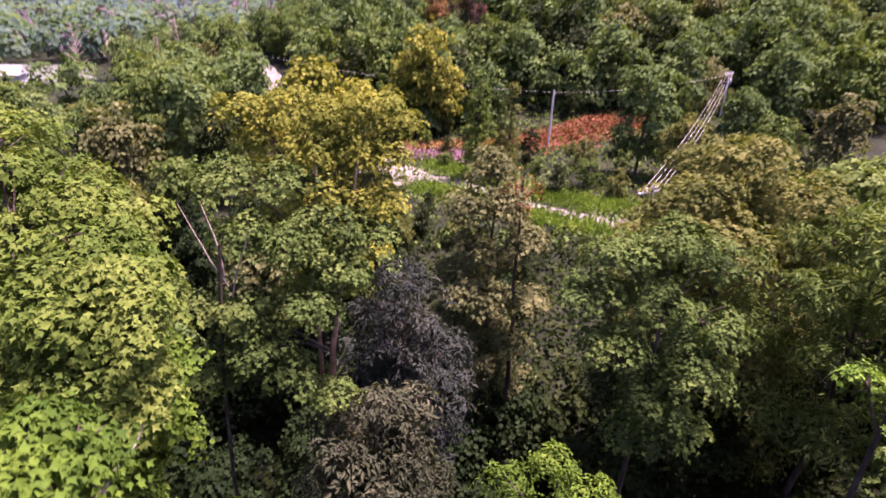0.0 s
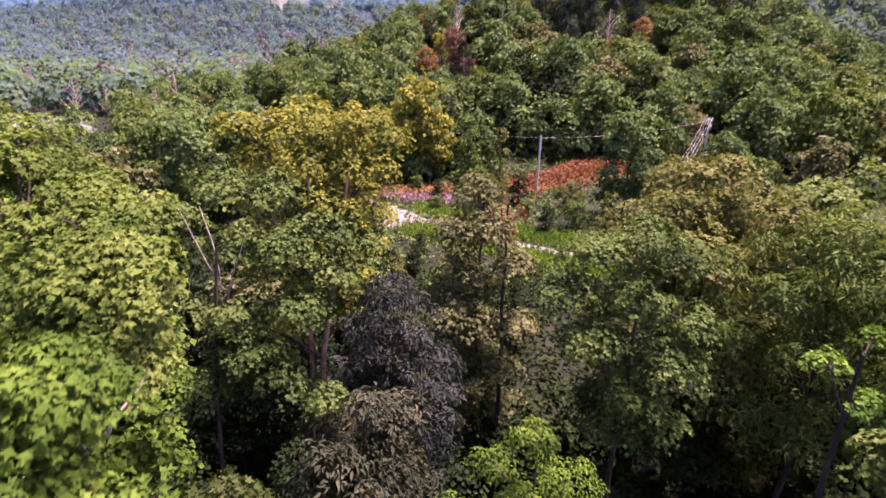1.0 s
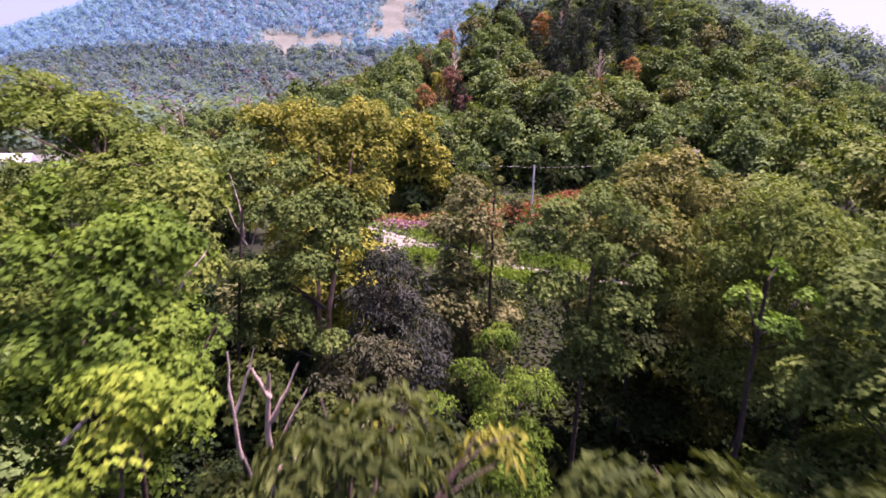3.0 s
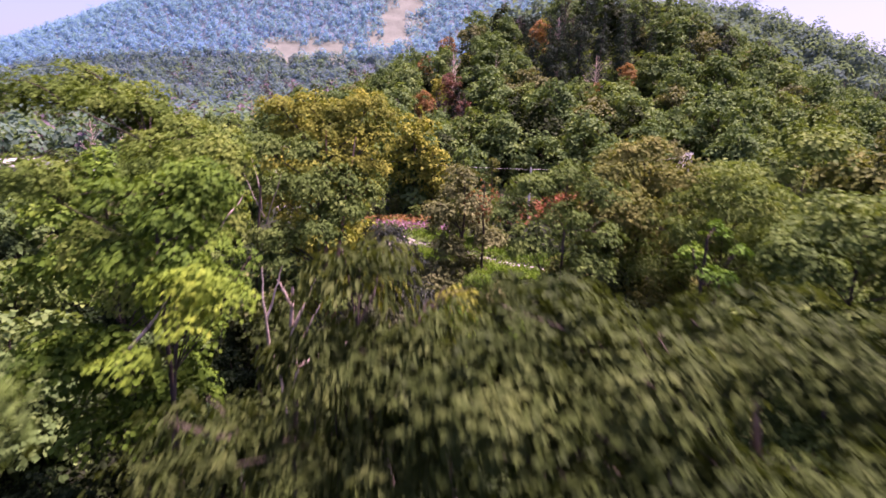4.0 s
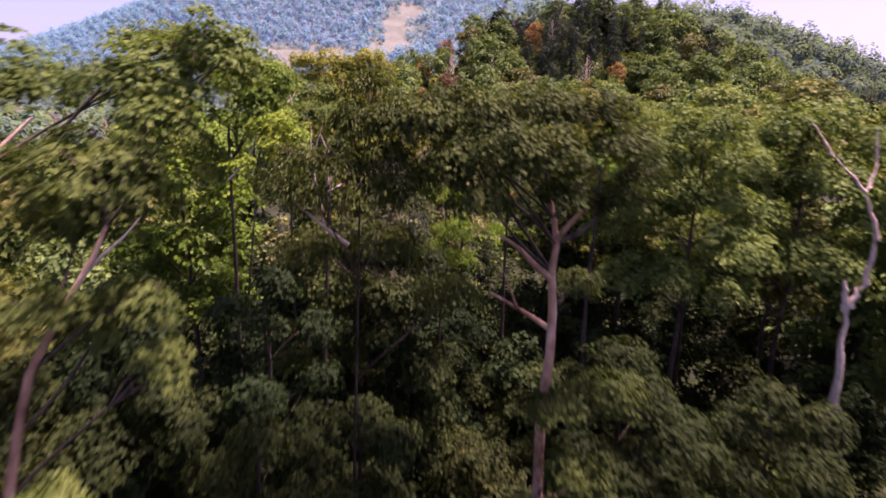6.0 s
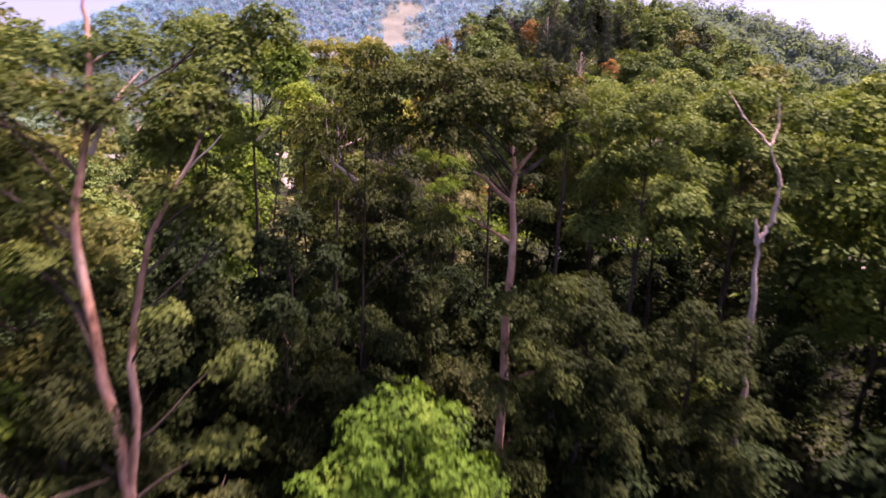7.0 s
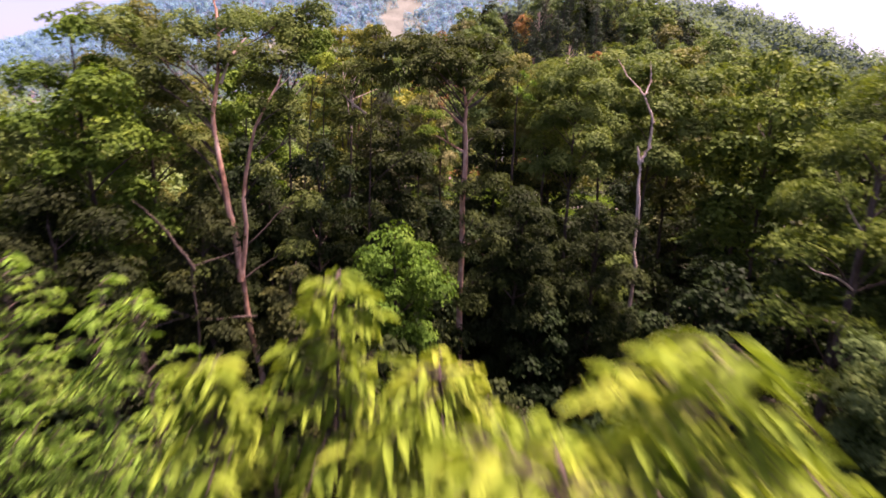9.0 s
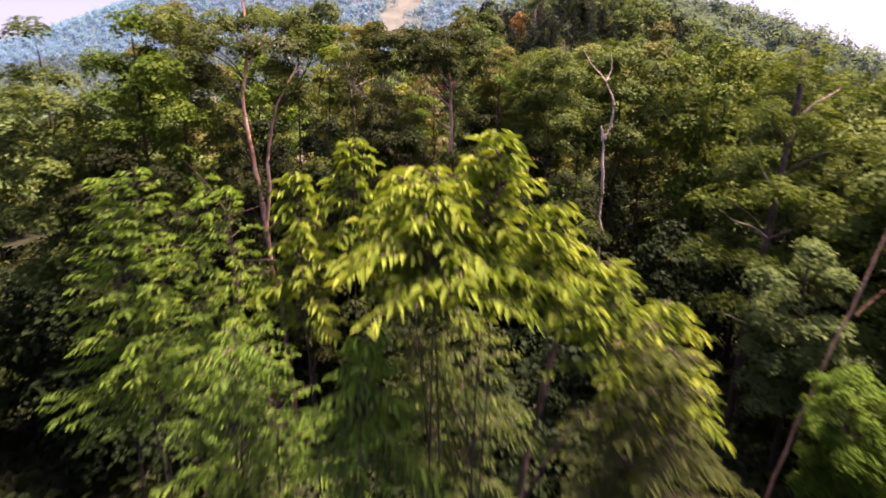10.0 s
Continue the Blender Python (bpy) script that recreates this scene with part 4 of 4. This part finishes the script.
for x, y, s in ((-2.2, 74, 1.25), (0.6, 73, 0.85), (-4.5, 76, 0.95)):
    plant("broadleaf_tree", x, y, float(ground_z(x, y)), ODD["gold"], "tall yellow-green tree at the foot of the hill", "tree", "", s * 90, s)


POPLAR = [kind_of(170 + i, 11, 2.0, 1.2, leaf, 0.22, "egg", dens=0.8) for i, leaf in enumerate(("pale", "olive"))]
for x, y, s, k in ((4.0, 56.5, 1.05, 0), (7.6, 57.5, 0.95, 1), (-7.5, 71, 0.8, 0), (27.5, 70.5, 0.9, 1), (30.5, 69, 0.8, 0)):
    plant("poplar_tree", x, y, float(ground_z(x, y)) - 0.1, POPLAR[k], "narrow young poplar on the roadside slope", "tree", "poplars", x * 40, s)


# ---- far woods, too many to count ----
def woods(name, places, R, leaf, cards, label, seed, tall=1.15, card=1.0):
    """Far crowns, each a lumpy mass of overlapping leafy sprays."""
    rng = np.random.default_rng(seed)
    xy = np.asarray(places)
    n = len(xy)
    z = ground_z(xy[:, 0], xy[:, 1])
    r = R * rng.uniform(0.6, 1.3, n)
    d = unit(rng.normal(0, 1, (n, cards, 3)))
    d[..., 2] = np.abs(d[..., 2]) * 1.25 - 0.35
    d = unit(d)
    ph = rng.uniform(0, 6.28, (n, 1, 3))
    lump = 1 + 0.16 * np.sin(4 * d[..., :1] + ph[..., :1]) + 0.16 * np.sin(5 * d[..., 1:2] + ph[..., 1:2]) + 0.1 * np.sin(6 * d[..., 2:] + ph[..., 2:])
    h = tall * rng.uniform(0.8, 1.35, (n, 1, 1))
    P = d * r[:, None, None] * lump * np.concatenate([np.ones((n, 1, 2)), h], -1) * rng.uniform(0.86, 1.06, (n, cards, 1))
    P += np.stack([xy[:, 0], xy[:, 1], z + r * h[:, 0, 0] * 0.75], -1)[:, None]
    N = d + np.array([0, 0, 0.35]) + rng.normal(0, 0.16, (n, cards, 3))
    A = rng.normal(0, 1, (n, cards, 3)) + np.array([0, 0, -0.4])
    L = np.repeat(r, cards) * rng.uniform(0.3, 0.52, n * cards) * card
    V, F = blades(P.reshape(-1, 3), N.reshape(-1, 3), A.reshape(-1, 3), L, L * 0.9, "diamond")
    return tagged(new(name, mesh_of(name, V, F, LEAF[leaf])), label, "woods", kind="stuff")


def spread(seed, step, xr, yr, keep, share=1.0):
    """Places for far trees on an uneven grid."""
    rng = np.random.default_rng(seed)
    X, Y = np.meshgrid(np.arange(*xr, step), np.arange(*yr, step), indexing="ij")
    p = np.stack([X, Y], -1).reshape(-1, 2) + rng.uniform(-0.48, 0.48, (X.size, 2)) * step
    lot = rng.random(len(p))
    return [q for q, v in zip(p, lot) if v < share and keep(q[0], q[1])]


near_valley = lambda x, y: road_clear(x, y) and x < -20 - 0.32 * (y - 62) * (y < 180) and (y > 140 or x < -105)
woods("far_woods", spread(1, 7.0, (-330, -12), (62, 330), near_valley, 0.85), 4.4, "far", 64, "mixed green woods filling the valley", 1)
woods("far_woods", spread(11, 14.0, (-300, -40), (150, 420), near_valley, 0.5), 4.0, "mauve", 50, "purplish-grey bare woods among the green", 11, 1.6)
woods("far_woods", spread(2, 6.6, (20, 420), (150, 300), lambda x, y: (y > 165 + 0.2 * x or x > 60 + (y - 60)) and y < 300), 4.4, "ridge", 170, "grey-green woods on the farther ridge, tinted with haze", 2, 1.3, 0.66)
def slide_keep(x, y):
    """False on the bare ground of the mountain side, with uneven edges."""
    w = 6 * math.sin(x * 0.09 + y * 0.05) + 5 * math.sin(y * 0.13 - x * 0.07) + 3 * math.sin(x * 0.31)
    quarry = abs(x + 188) < 66 + 2 * w and abs(y - 798 - 0.06 * (x + 188)) < 22 + w
    slide = abs(x + 60 - (y - 900) * 0.22) < 20 + w and 815 < y < 985 + w
    return not (quarry or slide)


in_view = lambda x, y: -0.78 * y - 40 < x < 0.2 * y + 60 and slide_keep(x, y)
woods("valley_woods", spread(5, 9.5, (-560, 150), (330, 780), in_view, 0.85), 5.2, "valley", 76, "blue-green woods at the mountain foot, tinted with haze", 6, 1.25)
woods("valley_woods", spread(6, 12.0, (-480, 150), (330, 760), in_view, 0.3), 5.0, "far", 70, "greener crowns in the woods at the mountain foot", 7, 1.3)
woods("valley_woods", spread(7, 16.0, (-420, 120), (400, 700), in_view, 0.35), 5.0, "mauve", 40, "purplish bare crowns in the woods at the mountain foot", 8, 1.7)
woods("mountain_woods", spread(8, 9.8, (-960, 330), (770, 1290), lambda x, y: x > -0.78 * y and x < 0.25 * y and slide_keep(x, y)), 5.4, "mountain", 50, "blue-green woods covering the mountain, tinted with haze", 3, 1.3)


# ---- dead trees and bare limbs ----
def snag(name, x, y, z, stems, label, mat=DEAD_WOOD, seed=1, category="dead tree", foot=None):
    """A leafless tree: each stem or branch is (start, end, thickness at the start), relative to its foot."""
    rng = np.random.default_rng(seed)
    e = thing(name, x, y, z, label, category)
    for i, (a, b, r) in enumerate(stems):
        n = 14 if i == 0 else 7
        p = curve_between(rng, a, b, n, 0.02, 0.03)
        p[1:-1] += rng.normal(0, r * 0.32, (n - 2, 3))
        V, F = tubes([(p, np.linspace(r, r * (0.5 if i == 0 else 0.3), n) * (1 + rng.normal(0, 0.06, n)))], 8)
        part("trunk" if i == 0 else "branch", mesh_of("stem", V, F, foot if foot and i == 0 else mat, True), e)
    return e


snag("dead_tree", 10.8, 1.2, -2.2, [((0, 0, -0.3), (0.84, 0, 9.3), 0.128), ((0.84, 0, 9.2), (0.65, 0, 12.0), 0.112), ((0.65, 0, 11.9), (0.48, 0, 12.7), 0.09), ((0.66, 0, 11.9), (1.02, 0, 12.7), 0.0825), ((1.02, 0, 12.6), (1.05, 0, 13.8), 0.0713),
                                    ((1.05, 0, 13.7), (0.54, 0, 14.9), 0.06), ((0.54, 0, 14.85), (-0.2, 0.3, 15.7), 0.045), ((-0.2, 0.3, 15.65), (-0.58, 0.6, 16.4), 0.0338), ((0.54, 0, 14.85), (0.84, 0.2, 15.5), 0.0413), ((0.84, 0.2, 15.45), (0.78, 0.3, 16.3), 0.03)],
     "tall bleached dead tree with a forked top", seed=3)
snag("dead_tree", -1.5, 2.35, -2.0, [((0, 0, -0.3), (0.09, 0.04, 13.9), 0.075), ((0.09, 0.04, 13.8), (0.1, 0.05, 15.5), 0.06), ((0.1, 0.05, 15.2), (-0.1, -0.05, 15.65), 0.030), ((0.1, 0.04, 14.9), (0.42, 0.15, 15.6), 0.030),
                                     ((0.1, 0.04, 14.4), (0.5, 0.18, 15.25), 0.027), ((0.08, 0.03, 14.2), (1.2, 0.3, 14.75), 0.030), ((0.02, 0.0, 12.8), (-0.22, -0.1, 14.6), 0.036),
                                     ((-0.22, -0.1, 14.5), (-0.28, -0.12, 15.85), 0.027), ((-0.25, -0.1, 15.1), (-0.02, -0.02, 15.85), 0.021)],
     "bleached dead sapling with bare forked branches", seed=4, foot=BARK)
snag("dead_tree", -3.6, 8.3, -2.0, [((0, 0, -0.3), (-0.1, 0.1, 16.2), 0.060), ((-0.1, 0.1, 15.6), (-0.3, 0.05, 17.0), 0.021), ((-0.05, 0.1, 15.4), (-0.6, -0.1, 17.0), 0.018), ((0, 0.1, 15.2), (0.4, 0.2, 16.5), 0.018)],
     "thin dead tree with bare upper twigs", seed=5, foot=BARK)
snag("dead_tree", -6.4, -7.4, -2.0, [((2.2, 0.2, -0.3), (1.6, 0.0, 9.1), 0.06), ((1.7, 0.0, 9.0), (0.6, -0.9, 11.2), 0.055), ((1.6, 0.0, 9.1), (2.9, 0.3, 9.5), 0.03)], "thin leaning dead stem beside a maple", BARK, 8)
snag("birch_tree", 12.6, -13.0, -2.2, [((0, 0, -0.3), (3.4, 0.9, 11.4), 0.055), ((2.4, 0.6, 7.6), (3.3, 0.4, 9.0), 0.02)], "leaning birch trunk with dark marks", PALE_BARK, 9)
snag("dead_tree", 3.4, -19.6, -2.0, [((0, 0, -0.2), (1.4, 1.0, 9.4), 0.1), ((0.9, 0.6, 6.5), (2.0, 0.4, 8.6), 0.05)], "leaning brown dead stem under saplings", BARK, 10)


# leafless trees standing in the valley and on the hill
def bare_kind(seed, mat):
    rng = np.random.default_rng(seed)
    paths = [(curve_between(rng, (0, 0, -0.3), (rng.normal(0, 0.4), rng.normal(0, 0.4), 11), 8, 0, 0.015), np.linspace(0.16, 0.05, 8))]
    for _ in range(34):
        z = rng.uniform(3.5, 10.5)
        a = rng.uniform(0, 6.28)
        r = (11.8 - z) * 0.32 * rng.uniform(0.5, 1.1)
        paths.append((curve_between(rng, (0, 0, z), (math.cos(a) * r, math.sin(a) * r, z + r * rng.uniform(0.6, 1.4)), 4, 0, 0.06), np.linspace(0.07, 0.02, 4)))
    V, F = tubes(paths, 5)
    return mesh_of("trunk", V, F, mat, True)


BARE = [bare_kind(1, BARK), bare_kind(2, DEAD_WOOD), bare_kind(3, BARK)]
rng = np.random.default_rng(21)
for xr, yr, n in (((-95, -40), (110, 220), 40), ((-12, 40), (100, 150), 16)):
    for x, y in stand(rng, n, xr, yr, 3.0, road_clear):
        i = int(rng.integers(0, 3))
        e = thing("bare_tree", x, y, float(ground_z(x, y)), ("purplish-grey", "bleached pale", "grey-brown")[i] + " leafless tree in the woods", "tree", "bare trees", rng.uniform(0, 360), rng.uniform(0.8, 1.25))
        part("trunk", BARE[i], e)


# ---- poles and wires ----
def utility_pole(x, y, z, top, label, arm=0.0, turn=0.0, r=0.15):
    e = thing("utility_pole", x, y, z, label, "pole", turn=turn)
    h = top - z
    V, F = tubes([(np.array([(0, 0, -0.5), (0, 0, h * 0.5), (0, 0, h)]), np.array([r, r * 0.9, r * 0.75]))], 10)
    part("pole", mesh_of("pole", V, F, POLE_WOOD, True), e)
    if arm:
        bm = bmesh.new()
        bmesh.ops.create_cube(bm, size=1, matrix=Matrix.Translation((0, 0.16, h - 0.35)) @ Matrix.Diagonal((arm, 0.11, 0.13, 1)))
        bmesh.ops.bevel(bm, geom=bm.edges[:], offset=0.015, segments=1, affect="EDGES")
        me = bpy.data.meshes.new("crossarm")
        bm.to_mesh(me)
        bm.free()
        me.materials.append(POLE_WOOD)
        part("crossarm", me, e)
        for u in (-0.46, -0.16, 0.16, 0.46):
            V, F = tubes([(np.array([(u * arm, 0.16, h - 0.28), (u * arm, 0.16, h - 0.2), (u * arm, 0.16, h - 0.1), (u * arm, 0.16, h - 0.05)]), np.array([0.03, 0.08, 0.09, 0.03]))], 8)
            part("insulator", mesh_of("insulator", V, F, METAL, True), e)
        V, F = tubes([(np.array([(0.3, -0.05, h - 1.9), (0.3, -0.05, h - 1.86), (0.3, -0.05, h - 1.05), (0.3, -0.05, h - 1.0)]), np.array([0.05, 0.2, 0.2, 0.05]))], 10)
        part("transformer", mesh_of("transformer", V, F, METAL, True), e, "grey metal can")
    return e


def wire(a, b, sag, r=0.022):
    a, b = np.array(a, float), np.array(b, float)
    u = np.linspace(0, 1, 24)[:, None]
    p = a + (b - a) * u
    p[:, 2] -= sag * 4 * (u * (1 - u))[:, 0]
    V, F = tubes([(p, np.full(24, r))], 5)
    tagged(new("power_wire", mesh_of("power_wire", V, F, WIRE, True)), "thin pale cable strung between wooden poles", "cable", "power wires")


utility_pole(13.9, 67.6, float(ground_z(13.9, 67.6)), 9.7, "weathered wooden pole at the foot of the hill")
utility_pole(41.3, 79.9, float(ground_z(41.3, 79.9)), 11.6, "wooden pole with crossarm and grey transformer", 2.2, 35)
utility_pole(12.4, 29.5, float(ground_z(12.4, 29.5)), 9.2, "wooden roadside pole with crossarm", 2.2, 30)
utility_pole(-30.2, 85.5, float(ground_z(-30.2, 85.5)), 11.9, "thin wooden pole beside the gravel road", r=0.13)
for k, u in enumerate((-1.0, -0.35, 0.35, 1.0)):
    c, s = math.cos(radians(35)) * u, math.sin(radians(35)) * u
    wire((41.3 + c - 0.1, 79.9 + s + 0.13, 11.5), (12.4 + c * 0.98, 29.5 + s * 0.95, 9.1), 1.1 + 0.12 * k, 0.013)
wire((13.9, 67.6, 9.4), (41.3, 79.9, 11.2), 0.7, 0.012)
wire((13.9, 67.6, 9.4), (-30.2, 85.5, 11.6), 1.0, 0.012)


# ---- small growth, too much to count ----
def carpet(name, n, place, size, leaf, label, seed, upright=0.0, width=0.7):
    rng = np.random.default_rng(seed)
    x, y = place(rng, n)
    P = np.stack([x, y, ground_z(x, y) + size * rng.uniform(0.2, 1.3, n)], -1)
    N = rng.normal(0, 0.5, (n, 3)) + np.array([0, -0.3 * upright, 1 - upright])
    A = rng.normal(0, 1, (n, 3)) * (1 - upright) + np.array([0, 0, upright * 2])
    L = size * rng.uniform(0.6, 1.4, n)
    V, F = blades(P, N, A, L, L * width, "diamond")
    tagged(new(name, mesh_of(name, V, F, LEAF[leaf])), label, "undergrowth", kind="stuff")


def in_box(x0, x1, y0, y1):
    return lambda rng, n: (rng.uniform(x0, x1, n), rng.uniform(y0, y1, n))


def along(points, spread):
    pts = np.array(points, float)

    def place(rng, n):
        u = rng.uniform(0, len(pts) - 1, n)
        off = rng.normal(0, spread, (n, 2))
        return tuple(np.interp(u, np.arange(len(pts)), pts[:, k]) + off[:, k] for k in range(2))
    return place


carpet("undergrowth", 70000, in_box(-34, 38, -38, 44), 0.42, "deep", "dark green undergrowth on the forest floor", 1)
carpet("undergrowth", 30000, in_box(-30, 90, 84, 170), 0.9, "green", "green scrub under the hill trees", 8, 0.4)
carpet("undergrowth", 14000, in_box(-14, 50, 40, 84), 0.45, "green", "green scrub on the roadside slope", 2, 0.4)
carpet("grass_verge", 9000, along([(-2, 53.5), (6, 48.5), (15, 43), (28, 39)], 0.9), 0.5, "grass", "long yellow-green grass beside the road", 3, 0.85, 0.12)
carpet("grass_verge", 9000, along([(-1, 62.5), (8, 54.5), (16, 50), (30, 46)], 1.1), 0.5, "grass", "long yellow-green grass beside the road", 4, 0.85, 0.12)
carpet("flower_patch", 1300, along([(-6, 66), (-1, 65.5), (3, 66)], 0.9), 0.4, "pink", "pink flowering weeds beside the road", 5, 0.5)
carpet("bracken_patch", 5200, along([(11, 69.5), (20, 74), (29, 78.5)], 1.7), 0.45, "red", "red-brown dry bracken covering the bank", 6, 0.3)
carpet("bracken_patch", 1800, along([(-8, 68), (0, 68.5), (8, 69)], 1.0), 0.45, "rust", "rust-coloured dry growth at the slope foot", 7, 0.3)


# ---- shed by the clearing ----
def shed(x, y):
    z = float(ground_z(x, y))
    e = thing("shed", x, y, z, "small pale shed with a dark roof by the clearing", "shed", turn=20)

    def box(name, cx, cy, cz, sx, sy, sz, mat, parent):
        bm = bmesh.new()
        bmesh.ops.create_cube(bm, size=1, matrix=Matrix.Translation((cx, cy, cz)) @ Matrix.Diagonal((sx, sy, sz, 1)))
        bmesh.ops.bevel(bm, geom=bm.edges[:], offset=0.03, segments=1, affect="EDGES")
        me = bpy.data.meshes.new(name)
        bm.to_mesh(me)
        bm.free()
        me.materials.append(mat)
        return part(name, me, parent)
    box("wall", 0, 0, 1.3, 7, 4.5, 2.6, METAL, e)
    box("door", 1.2, -2.3, 1.05, 1.0, 0.12, 2.1, BARK, e)
    V = [(-3.9, -2.7, 2.5), (3.9, -2.7, 2.5), (3.9, 2.7, 2.5), (-3.9, 2.7, 2.5), (-3.9, 0, 4.1), (3.9, 0, 4.1)]
    me = bpy.data.meshes.new("roof")
    me.from_pydata(V, [], [(0, 1, 5, 4), (2, 3, 4, 5), (1, 2, 5), (3, 0, 4), (0, 3, 2, 1)])
    me.materials.append(METAL)
    part("roof", me, e)


shed(-88, 112)
